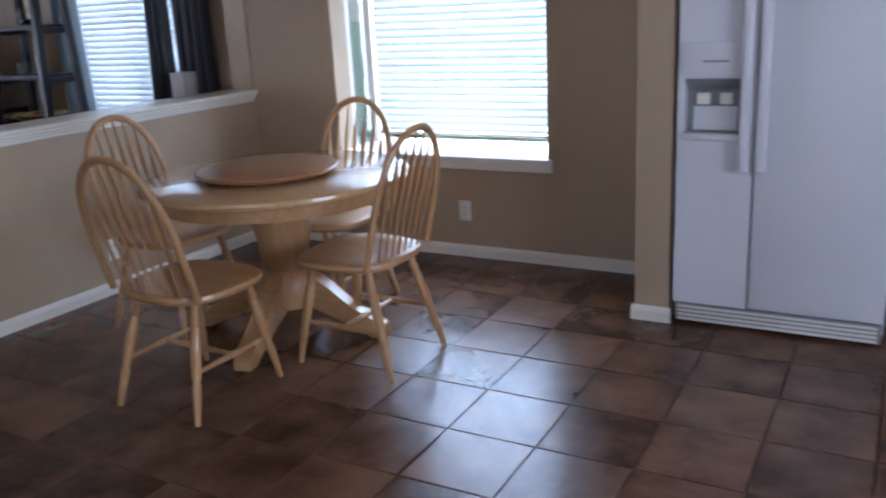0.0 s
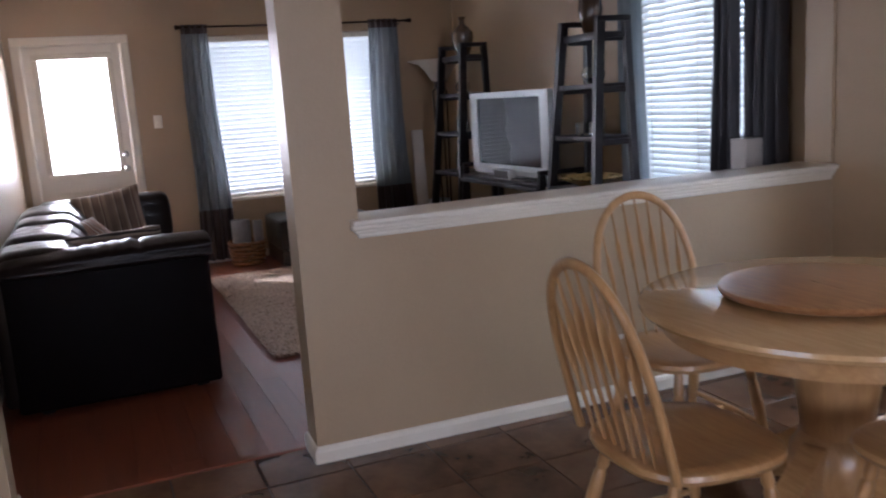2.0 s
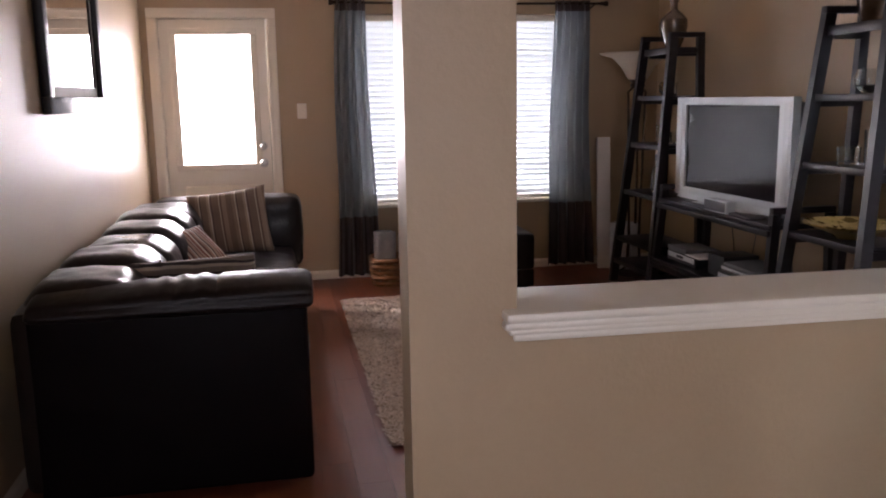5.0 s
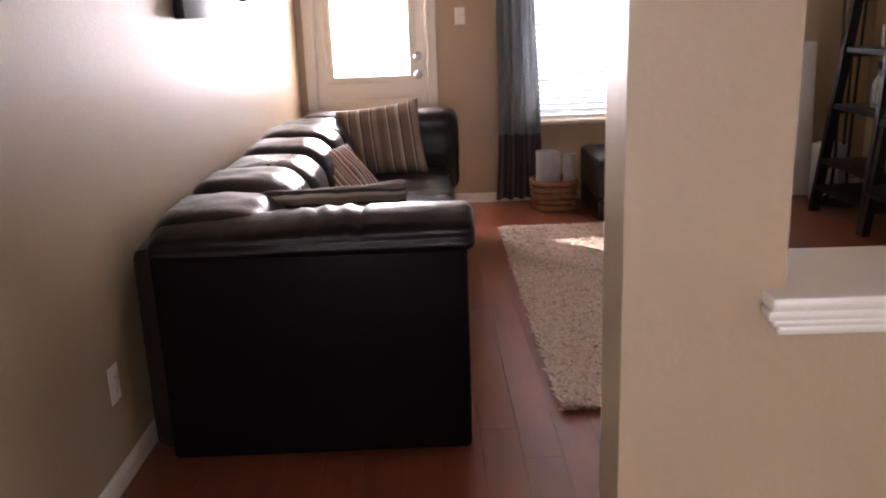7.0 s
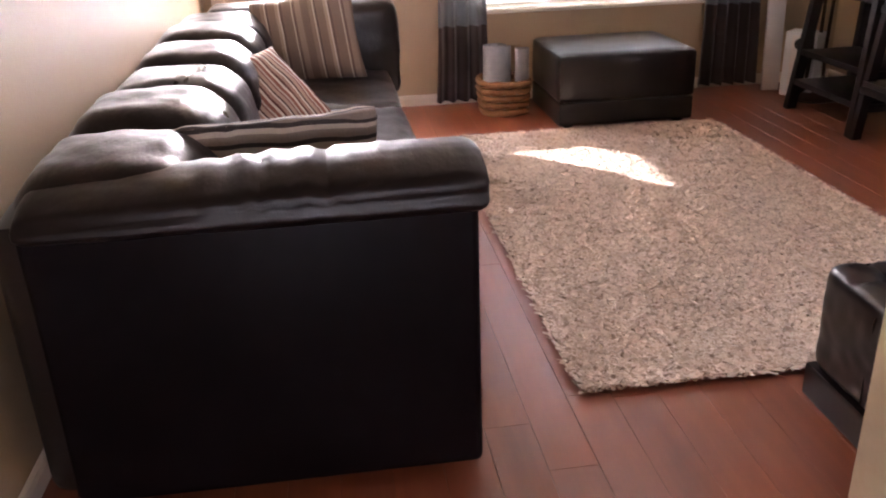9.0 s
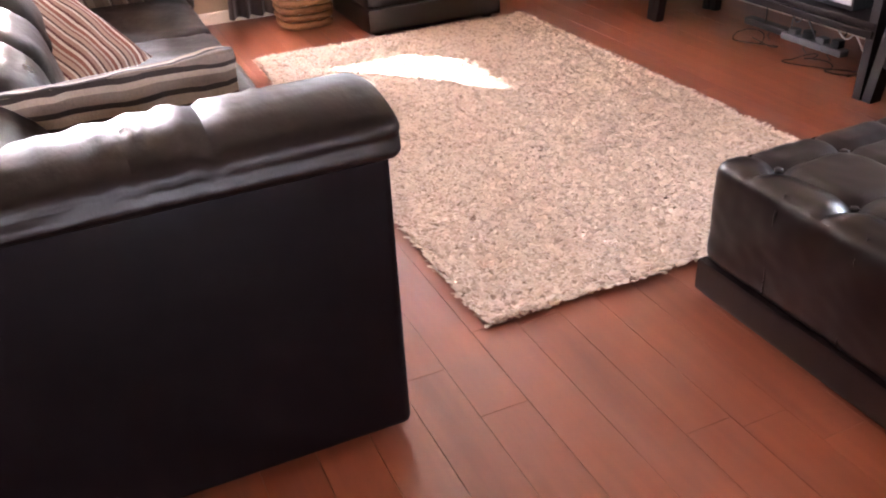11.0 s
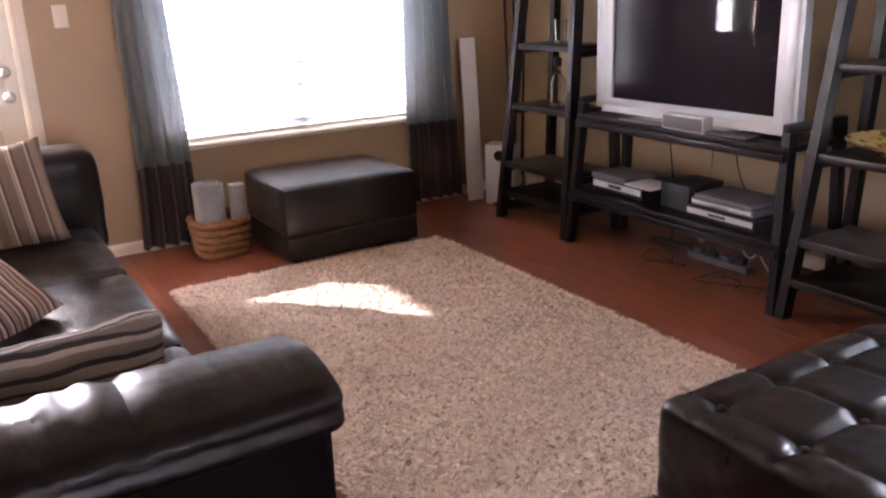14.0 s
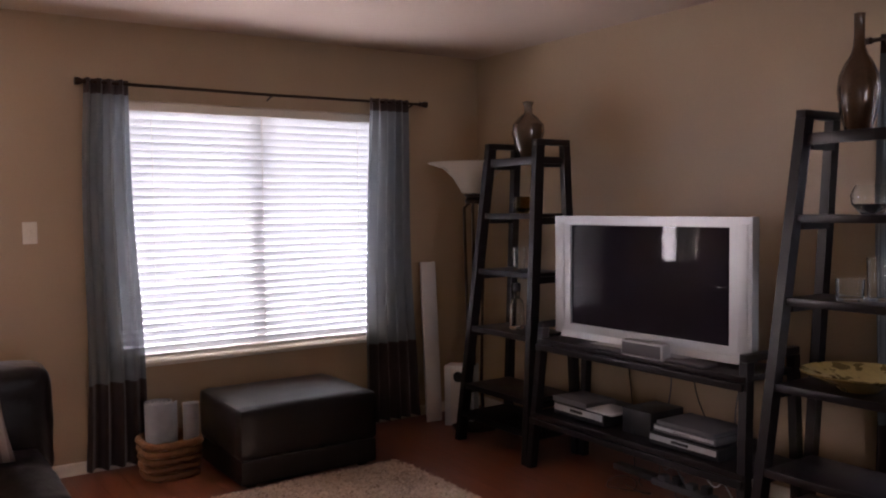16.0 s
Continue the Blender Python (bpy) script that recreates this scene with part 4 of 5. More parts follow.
for k, (p, c) in enumerate(((0.0, (0.29, 0.195, 0.135)), (0.15, (0.49, 0.365, 0.27)), (0.5, (0.61, 0.47, 0.36)), (0.94, (0.70, 0.57, 0.45)))):
    e_ = rp.color_ramp.elements[k] if k < 2 else rp.color_ramp.elements.new(p)
    e_.position, e_.color = p, (*c, 1)
l_.new(g_.outputs["Random Per Island"], rp.inputs[0])
l_.new(rp.outputs[0], n_["Principled BSDF"].inputs["Base Color"])
n_["Principled BSDF"].inputs["Roughness"].default_value = 0.95
n_["Principled BSDF"].inputs["Sheen Weight"].default_value = 0.2
me.materials.append(pile_mat)
pile = new("wool", me)
pile.parent = rug
tagged(pile, "thick beige wool pile", kind="stuff")

# ---- basket with towels ----
basket = thing("wicker_basket", pose(-8.71, 3.275, 0), "honey wicker basket beside the curtain", "basket")
for k in range(5):
    z, s = 0.022 + 0.043 * k, 1.0 + 0.03 * k
    ring = [(0.130 * s * math.cos(a) * (abs(math.cos(a)) ** 4 + abs(math.sin(a)) ** 4) ** -0.25, 0.130 * s * math.sin(a) * (abs(math.cos(a)) ** 4 + abs(math.sin(a)) ** 4) ** -0.25, z + 0.003 * math.sin(a * 12 + k * math.pi)) for a in [2 * math.pi * j / 48 for j in range(49)]]
    part("wicker_strand", tube(ring, 0.022, 8), WICKER, basket)
part("bottom", boxed(-0.11, 0.11, -0.11, 0.11, 0.004, 0.014), WICKER, basket)


def rolled_towel(m, label, r=0.075, length=0.24):
    bm = bmesh.new()
    pts, turns = [], 3.2
    n = 110
    for k in range(n + 1):
        a = 2 * math.pi * turns * k / n
        rr = 0.012 + (r - 0.012) * k / n
        pts.append((rr * math.cos(a), rr * math.sin(a)))
    t = 0.007
    loops = []
    for z in (0.0, length * 0.33, length * 0.67, length):
        wob = 0.003 * math.sin(z * 40)
        loops.append(([bm.verts.new((x * (1 + wob), y * (1 + wob), z)) for x, y in pts], [bm.verts.new((x * (1 - t / max(math.hypot(x, y), t * 1.4)), y * (1 - t / max(math.hypot(x, y), t * 1.4)), z)) for x, y in pts]))
    for (a, b), (c, d) in zip(loops, loops[1:]):
        for k in range(n):
            bm.faces.new((a[k], a[k + 1], c[k + 1], c[k]))
            bm.faces.new((b[k], d[k], d[k + 1], b[k + 1]))
        for k in (0, n):
            bm.faces.new((a[k], c[k], d[k], b[k]))
    for a, b in (loops[0], loops[-1]):
        for k in range(n):
            bm.faces.new((a[k], b[k], b[k + 1], a[k + 1]))
    return solo("rolled_towel", bm, TOWEL, label, "towel", m=m, group="towels in the basket")


rolled_towel(pose(-8.735, 3.235, 0.02), "thick grey rolled towel standing in the wicker basket", 0.092, 0.385)
rolled_towel(pose(-8.645, 3.375, 0.02, 0, 0, 70), "slim grey rolled towel standing in the wicker basket", 0.048, 0.375)

# ---- curtains ----


def curtain(axis, at, a0, a1, flare, label, folds=6, body=None, seed=0.0, z_low=0.50):
    """A hanging panel of folds: brown header on the rod, blue-grey body, brown lower band. flare: how far the hem spreads."""
    c = thing("curtain", I4, label, "curtain", "curtains")
    n, ztop = folds * 12, 2.165

    def surf(u, z, off):
        s = (ztop - z) / ztop
        spread = flare * s
        mid = (a0 + a1) / 2
        p = mid + (u - 0.5) * ((a1 - a0) + spread) + 0.012 * math.sin(z * 3 + seed)
        amp = 0.022 + 0.016 * s
        d = amp * math.sin(u * folds * 2 * math.pi + seed + 0.5 * math.sin(z * 1.7 + seed)) + 0.006 * math.sin(u * folds * 3.4 * math.pi + z * 2) + off
        return (at + d, p, z) if axis == "y" else (p, at + d, z)

    def sheet(zs, name, material, lab=""):
        bm = bmesh.new()
        front = [[bm.verts.new(surf(k / n, z, 0.0015)) for k in range(n + 1)] for z in zs]
        rear = [[bm.verts.new(surf(k / n, z, -0.0015)) for k in range(n + 1)] for z in zs]
        for r in range(len(zs) - 1):
            for k in range(n):
                bm.faces.new((front[r][k], front[r][k + 1], front[r + 1][k + 1], front[r + 1][k]))
                bm.faces.new((rear[r][k], rear[r + 1][k], rear[r + 1][k + 1], rear[r][k + 1]))
            for k in (0, n):
                bm.faces.new((front[r][k], front[r + 1][k], rear[r + 1][k], rear[r][k]))
        for r in (0, len(zs) - 1):
            for k in range(n):
                bm.faces.new((front[r][k], rear[r][k], rear[r][k + 1], front[r][k + 1]))
        part(name, bm, material, c, lab)

    sheet([2.165, 2.13, 2.085], "header_band", CURTAIN_LOW, "dark brown header band")
    sheet([2.085 - (2.085 - z_low) * k / 14 for k in range(15)], "body", body or CURTAIN, "blue-grey satin body")
    sheet([z_low - (z_low - 0.03) * k / 6 for k in range(7)], "lower_band", CURTAIN_LOW, "dark brown lower band")
    return c


curtain("y", -8.925, 2.935, 3.165, 0.10, "blue-grey satin curtain with brown hem, drawn aside", 4)
curtain("y", -8.925, 4.67, 4.955, 0.12, "blue-grey satin curtain with brown hem, drawn aside", 5, seed=1.3, z_low=0.55)
# the next two hang against the window; their shade is in the cloth colour
curtain("x", NY - 0.075, -5.07, -4.86, 0.0, "blue-grey curtain with shade in its colour, beside the shelf", 3, body=CURTAIN_DARK, seed=2.2)
curtain("x", NY - 0.075, -4.81, -4.48, 0.0, "blue-grey curtain with shade in its colour, by the half wall", 4, body=CURTAIN_DARK, seed=0.9)
curtain("x", NY - 0.075, -6.02, -5.76, 0.04, "blue-grey satin curtain in shade behind the shelf", 4, seed=0.4)


def curtain_rod(axis, at, a0, a1, z, wall_at, label):
    r = thing("curtain_rod", I4, label, "curtain rod", "curtain rods")

    def p(a, d=0.0, dz=0.0):
        return (at + d, a, z + dz) if axis == "y" else (a, at + d, z + dz)

    part("pole", tube([p(a0), p((a0 + a1) / 2, 0, -0.006), p(a1)], 0.009, 10), BRONZE, r)
    for a, s in ((a0, -1), (a1, 1)):
        part("finial", tube([p(a), p(a + s * 0.012), p(a + s * 0.025), p(a + s * 0.05), p(a + s * 0.066)], [0.009, 0.016, 0.012, 0.022, 0.020], 12), BRONZE, r)
    for a in (a0 + 0.05, (a0 + a1) / 2, a1 - 0.05):
        part("bracket", tube([p(a, 0, -0.012), p(a, (wall_at - at) * 0.5, -0.02), p(a, wall_at - at, -0.03)], 0.006, 8), BRONZE, r)


curtain_rod("y", -8.925, 2.955, 5.06, 2.145, -9.0, "thin bronze curtain rod with finials over the window")
curtain_rod("x", NY - 0.075, -6.05, -4.45, 2.145, NY, "thin bronze curtain rod over the window behind the shelf")

# ---- framed mirror on the south wall ----
frame_ob = thing("framed_mirror", LEAN @ pose(-6.80, 1.40, 1.815), "square mirror in a wide dark wooden frame", "mirror")
W2, H2, FB = 0.575, 0.435, 0.075
for x0, x1, z0, z1 in ((-W2, W2, -H2, -H2 + FB), (-W2, W2, H2 - FB, H2), (-W2, -W2 + FB, -H2 + FB, H2 - FB), (W2 - FB, W2, -H2 + FB, H2 - FB)):
    part("frame_side", boxed(x0, x1, 0.004, 0.045, z0, z1, bevel=0.006), ESPRESSO, frame_ob)
part("mat_board", boxed(-W2 + FB, W2 - FB, 0.006, 0.016, -H2 + FB, H2 - FB), PAPER, frame_ob)
part("glass", boxed(-W2 + FB + 0.05, W2 - FB - 0.05, 0.0165, 0.0205, -H2 + FB + 0.05, H2 - FB - 0.05), MIRROR, frame_ob, "plain mirror glass")

# ---- television wall ----


def bar(bm, a, b, w, d):
    """A square bar between two points; w across x, d across y."""
    a, b = Vector(a), Vector(b)
    vs = [bm.verts.new(p + Vector((sx * w / 2, sy * d / 2, 0))) for p in (a, b) for sx, sy in ((-1, -1), (1, -1), (1, 1), (-1, 1))]
    bm.faces.new(vs[0:4])
    bm.faces.new(vs[4:8])
    for k in range(4):
        j = (k + 1) % 4
        bm.faces.new((vs[k], vs[j], vs[4 + j], vs[4 + k]))
    return bm


def tower_shelf(name, m, label):
    """An A-shaped ladder shelf: two leaning side frames with looped tops, and shelves that deepen downwards. Local x across, -y to the front."""
    t = thing(name, m, label, "shelf", "ladder shelves")
    H, yb, yf0, yf1 = 1.80, 0.42, 0.0, 0.20
    half0, half1 = 0.325, 0.225
    for s in (-1, 1):
        part("front_leg", bar(bmesh.new(), (s * half0, yf0 + 0.025, 0), (s * half1, yf1 - 0.0, H), 0.044, 0.06), ESPRESSO, t, smooth=False)
        part("rear_leg", bar(bmesh.new(), (s * half0, yb - 0.02, 0), (s * half1, yb - 0.02, H), 0.042, 0.05), ESPRESSO, t, smooth=False)
        part("top_loop", boxed(s * half1 - 0.022, s * half1 + 0.022, yf1 - 0.03, yb + 0.005, H, H + 0.035, bevel=0.004), ESPRESSO, t)
        part("top_rail", boxed(s * half1 - 0.015, s * half1 + 0.015, yf1 + 0.02, yb - 0.035, H - 0.105, H - 0.07, bevel=0.003), ESPRESSO, t)
    for z in (0.16, 0.335, 0.69, 1.045, 1.385, 1.715):
        f = z / H
        h = half0 + (half1 - half0) * f - 0.016
        y0 = yf0 + (yf1 - yf0) * f + 0.01
        part("shelf_board", boxed(-h, h, y0, yb - 0.035, z, z + 0.022, bevel=0.003), ESPRESSO, t)
        lip = 0.048 if z > 1.6 else 0.034
        part("front_rail", boxed(-h, h, y0 - 0.014, y0 - 0.0005, z + 0.024 - lip, z + 0.024, bevel=0.003), ESPRESSO, t)
        for s in (-1, 1):
            part("shelf_cleat", boxed(s * h - 0.012, s * h + 0.012, y0 + 0.03, yb - 0.04, z - 0.04, z - 0.0005, bevel=0.002), ESPRESSO, t)
    return t


tower_shelf("ladder_shelf", pose(-8.01, 4.945, 0), "tall espresso ladder shelf with vase and glassware")
tower_shelf("ladder_shelf", pose(-5.89, 4.945, 0), "tall espresso ladder shelf with platter and vase")

stand = thing("tv_stand", pose(-6.95, 4.935, 0), "low espresso wooden television stand with two shelves", "tv stand")
for s in (-1, 1):
    part("front_leg", bar(bmesh.new(), (s * 0.69, 0.025, 0), (s * 0.655, 0.09, 0.78), 0.04, 0.05), ESPRESSO, stand, smooth=False)
    part("rear_leg", bar(bmesh.new(), (s * 0.69, 0.42, 0), (s * 0.655, 0.42, 0.78), 0.04, 0.045), ESPRESSO, stand, smooth=False)
    part("side_rail", boxed(s * 0.655 - 0.02, s * 0.655 + 0.02, 0.065, 0.4425, 0.78, 0.815, bevel=0.004), ESPRESSO, stand)
for z, y0, h in ((0.695, 0.05, 0.668), (0.285, 0.02, 0.690)):
    part("shelf_board", boxed(-h, h, y0, 0.40, z, z + 0.028, bevel=0.003), ESPRESSO, stand)
    part("front_rail", boxed(-h, h, y0 - 0.012, y0 + 0.010, z - 0.035, z - 0.001, bevel=0.003), ESPRESSO, stand)

tv = thing("television", pose(-6.965, 5.145, 0.724, 0, 0, 2.0), "silver plasma television with dark glass screen", "television")
bm = cells(bmesh.new(), [-0.615, -0.50, 0.50, 0.615], [-0.035, 0.015], [0.035, 0.09, 0.625, 0.672], lambda x, y, z: not (-0.5 < x < 0.5 and 0.09 < z < 0.625))
bmesh.ops.bevel(bm, geom=[e for e in bm.edges if e.calc_face_angle(0) > 1], offset=0.006, segments=2, profile=0.5, affect="EDGES")
part("bezel", bm, SILVER, tv)
part("screen", boxed(-0.5, 0.5, -0.022, -0.012, 0.09, 0.625), SCREEN, tv, "dark glossy screen")
part("back_shell", boxed(-0.58, 0.58, 0.0155, 0.085, 0.06, 0.645, bevel=0.02), DARK_PLASTIC, tv)
for s in (-1, 1):
    part("speaker_strip", boxed(s * 0.57 - 0.025, s * 0.57 + 0.025, -0.0375, -0.0352, 0.07, 0.64, bevel=0.001), SILVER, tv)
part("lower_lip", prism([(-0.05, 0.018), (-0.035, 0.05), (0.015, 0.05), (0.015, 0.012)], -0.56, 0.56, "x"), SILVER, tv)
part("neck", boxed(-0.16, 0.16, -0.01, 0.06, 0.008, 0.05, bevel=0.005), SILVER, tv)
part("foot", boxed(-0.30, 0.30, -0.10, 0.14, 0.0, 0.014, bevel=0.006), SILVER, tv)

bar_ob = thing("centre_speaker", pose(-6.82, 5.01, 0.724), "flat silver centre speaker in front of the television", "speaker")
part("cabinet", boxed(-0.16, 0.10, -0.03, 0.03, 0.0, 0.075, bevel=0.006), SILVER, bar_ob)
part("grille", boxed(-0.15, 0.09, -0.034, -0.0302, 0.008, 0.067, bevel=0.002), PAPER_GREY, bar_ob)
solo("disc_player", boxed(-7.30, -6.50, 4.998, 5.10, 0.724, 0.737, bevel=0.004), PAPER_GREY, "slim grey disc player lying on the stand", "disc player")


def electronics(name, x0, x1, y0, y1, z0, z1, material, label, category):
    t = thing(name, I4, label, category)
    part("case", boxed(x0, x1, y0, y1, z0 + 0.006, z1, bevel=0.004), material, t)
    part("front_strip", boxed(x0 + 0.01, x1 - 0.01, y0 - 0.003, y0 - 0.0002, z0 + (z1 - z0) * 0.45, z1 - 0.008), SILVER, t)
    part("display", boxed(x0 + (x1 - x0) * 0.35, x0 + (x1 - x0) * 0.6, y0 - 0.0045, y0 - 0.0031, z0 + (z1 - z0) * 0.55, z1 - 0.015), DARK_PLASTIC, t)
    for x in (x0 + 0.03, x1 - 0.03):
        for y in (y0 + 0.03, y1 - 0.03):
            part("foot", lathe([(0.012, z0), (0.012, z0 + 0.007)], 10, x, y), DARK_PLASTIC, t)
    return t


electronics("receiver", -7.52, -7.14, 5.02, 5.32, 0.313, 0.385, DARK_PLASTIC, "black receiver on the stand's lower shelf", "receiver")
solo("paper_pad", boxed(-7.54, -7.28, 5.03, 5.25, 0.385, 0.412, bevel=0.002), PAPER_GREY, "grey pad of paper on the receiver", "paper pad")
solo("magazine", boxed(-7.27, -7.08, 5.02, 5.20, 0.3855, 0.393, bevel=0.001), PAPER, "white magazine on the receiver", "magazine")
electronics("set_top_box", -6.82, -6.42, 5.00, 5.30, 0.313, 0.375, DARK_PLASTIC, "dark set-top box on the stand's lower shelf", "set-top box")
electronics("disc_recorder", -6.80, -6.44, 5.01, 5.28, 0.375, 0.415, PAPER_GREY, "grey disc recorder on the set-top box", "disc player")
solo("book", boxed(-6.79, -6.46, 5.02, 5.26, 0.415, 0.432, bevel=0.002), PAPER_GREY, "grey flat book on the disc recorder", "book")
box_dark = solo("storage_box", boxed(-7.05, -6.86, 5.06, 5.30, 0.3135, 0.44, bevel=0.006), DARK_PLASTIC, "black box on the stand's lower shelf", "box")

# cables below and behind the stand
for k, (x, y, w) in enumerate(((-7.02, 5.34, 0.05), (-6.78, 5.36, -0.06), (-6.55, 5.33, 0.04), (-7.25, 5.35, 0.03))):
    pts = [(x + w * math.sin(s * 5 + k), y + 0.02 * math.cos(s * 7 + k), 0.72 - 0.70 * s if s < 1 else 0.02) for s in [j / 14 for j in range(15)]]
    pts += [(x + w + 0.06 * j, y - 0.05 * j + 0.02 * math.sin(j * 2.0), 0.008) for j in range(1, 4)]
    solo("cable", tube(pts, 0.0035, 6), DARK_PLASTIC if k % 2 else PAPER_GREY, "loose black cable hanging behind the stand" if k % 2 else "loose grey cable hanging behind the stand", "cable", group="cables")
for k, (x, y) in enumerate(((-7.1, 5.10), (-6.72, 5.06), (-6.52, 5.12))):
    pts = [(x + 0.09 * math.cos(a) + 0.012 * a, y + 0.05 * math.sin(a * 1.3), 0.008 + 0.05 * max(0, math.sin(a * 0.9 + k))) for a in [0.35 * j for j in range(24)]]
    solo("cable", tube(pts, 0.003, 6), DARK_PLASTIC, "loose black cable coiled on the floor", "cable", group="cables")
adaptor = solo("power_strip", boxed(-7.35, -7.05, 5.30, 5.36, 0.001, 0.036, bevel=0.006), DARK_PLASTIC, "black power strip on the floor under the stand", "power strip")

for k, (x, y) in enumerate(((-6.93, 5.22), (-6.62, 5.20))):
    pts = [(x + (0.05 + 0.012 * k) * math.cos(a) + 0.004 * a, y + 0.012 * math.sin(a * 2), 0.20 + 0.075 * math.sin(a)) for a in [0.4 * j for j in range(22)]]
    pts = [(x + 0.05, y + 0.05, 0.284)] + pts + [(x + 0.10, y + 0.06, 0.05), (x + 0.16, y + 0.05, 0.006)]
    solo("cable", tube(pts, 0.004, 6), PAPER if k else PAPER_GREY, "loose pale cable looped under the stand", "cable", group="cables")
strip = thing("power_strip", pose(-6.86, 5.30, 0.001), "grey power strip with plugs lying under the stand", "power strip")
part("body", boxed(-0.19, 0.19, -0.028, 0.028, 0.0, 0.034, bevel=0.005), PAPER_GREY, strip)
for k in range(4):
    part("plug", boxed(-0.15 + 0.09 * k, -0.105 + 0.09 * k, -0.022, 0.022, 0.0341, 0.062 + 0.012 * (k % 2), bevel=0.004), DARK_PLASTIC if k % 2 else PAPER_GREY, strip)

# vases and glassware; feet stand on the shelf boards


def vase(name, x, y, z, prof, material, label, category="vase"):
    return solo(name, lathe(prof, 32, close=False), material, label, category, m=pose(x, y, z))


def pot(r, h, neck, shoulder=0.62):
    """A closed, thick-walled vase outline."""
    out = [(0.0, 0.0), (r * 0.45, 0.0), (r * 0.55, h * 0.03), (r * 0.85, h * 0.25), (r, h * 0.45), (r * 0.96, h * shoulder), (r * 0.6, h * (shoulder + 0.12)), (neck, h * (shoulder + 0.2)), (neck * 0.9, h * 0.92), (neck * 1.3, h * 0.985), (neck * 1.3, h)]
    return out + [(neck * 0.75, h), (neck * 0.6, h * 0.9), (neck * 0.6, h * 0.8), (0.0, h * 0.78)]


def tumbler(r0, r1, h, wall_=0.004):
    return [(0.0, 0.0), (r0, 0.0), (r1, h), (r1 - wall_, h), (r0 - wall_, 0.012), (0.0, 0.012)]


SH = [0.183, 0.3585, 0.7135, 1.0685, 1.4085, 1.7385]
vase("ceramic_vase", -8.00, 5.25, SH[5], pot(0.098, 0.335, 0.026, 0.60), OLIVE_GLAZE, "round-shouldered olive brown vase on the ladder shelf")
vase("bottle_vase", -5.96, 5.27, SH[5], [(0.0, 0.0), (0.047, 0.0), (0.051, 0.008), (0.072, 0.085), (0.082, 0.165), (0.076, 0.225), (0.055, 0.275), (0.033, 0.31), (0.024, 0.34), (0.021, 0.38), (0.021, 0.468), (0.023, 0.472), (0.017, 0.472), (0.015, 0.40), (0.0, 0.39)], AMBER_GLAZE, "tall amber brown bottle vase on the ladder shelf")
vase("glass_bowl", -8.02, 5.22, SH[4], [(0.0, 0.0), (0.03, 0.0), (0.052, 0.03), (0.056, 0.06), (0.045, 0.095), (0.048, 0.10), (0.043, 0.10), (0.040, 0.094), (0.051, 0.06), (0.047, 0.032), (0.0, 0.008)], AMBER, "small amber glass bowl on the ladder shelf", "bowl")
vase("glass_tumbler", -7.88, 5.20, SH[4], tumbler(0.026, 0.032, 0.09), JAR, "clear glass tumbler on the ladder shelf", "glass")
vase("glass_jar", -8.02, 5.19, SH[3], tumbler(0.036, 0.042, 0.135), JAR, "tall clear glass jar on the ladder shelf", "jar")
vase("glass_tumbler", -7.90, 5.22, SH[3], tumbler(0.026, 0.03, 0.085), JAR, "clear glass tumbler on the ladder shelf", "glass")
vase("glass_bottle", -8.02, 5.17, SH[2], [(0.0, 0.0), (0.045, 0.0), (0.048, 0.02), (0.046, 0.14), (0.036, 0.17), (0.019, 0.185), (0.017, 0.21), (0.024, 0.225), (0.02, 0.225), (0.013, 0.205), (0.031, 0.165), (0.042, 0.135), (0.043, 0.02), (0.0, 0.012)], JAR, "clear squat glass bottle on the ladder shelf", "bottle")
solo("bottle_stopper", lathe([(0.0, 0.0), (0.020, 0.0), (0.024, 0.01), (0.024, 0.05), (0.0, 0.054)], 16, close=False), ESPRESSO, "dark wooden stopper on the glass bottle", "stopper", m=pose(-8.02, 5.17, SH[2] + 0.2255))
vase("glass_bowl", -5.87, 5.22, SH[4], [(0.0, 0.0), (0.04, 0.0), (0.075, 0.04), (0.08, 0.075), (0.062, 0.115), (0.058, 0.115), (0.074, 0.075), (0.069, 0.042), (0.0, 0.009)], JAR, "round clear glass bowl on the ladder shelf", "bowl")
vase("glass_jar", -5.92, 5.16, SH[3], tumbler(0.05, 0.055, 0.085), JAR, "wide clear glass candle jar on the ladder shelf", "jar")
vase("glass_jar", -5.85, 5.24, SH[3], tumbler(0.040, 0.044, 0.17), JAR, "tall clear glass jar on the ladder shelf", "jar")
vase("gold_platter", -5.88, 5.17, SH[2], [(0.0, 0.0), (0.07, 0.0), (0.09, 0.02), (0.17, 0.052), (0.215, 0.068), (0.222, 0.074), (0.215, 0.077), (0.165, 0.062), (0.09, 0.032), (0.0, 0.020)], mat("gold_lacquer", (0.42, 0.29, 0.10), 0.28, metal=0.6, var=0.35, scale=14, bump=0.3), "round gold lacquered platter on the ladder shelf", "platter")

# floor lamp in the corner
lamp = thing("floor_lamp", pose(-8.52, 5.22, 0), "torchiere floor lamp with alabaster bowl shade and bronze legs", "lamp")
part("shade", lathe([(0.03, 1.535), (0.075, 1.54), (0.095, 1.575), (0.135, 1.64), (0.20, 1.70), (0.29, 1.728), (0.296, 1.734), (0.288, 1.737), (0.195, 1.709), (0.127, 1.646), (0.086, 1.58), (0.068, 1.549), (0.03, 1.545)], 40, close=False), SHADE, lamp, "frosted alabaster bowl shade")
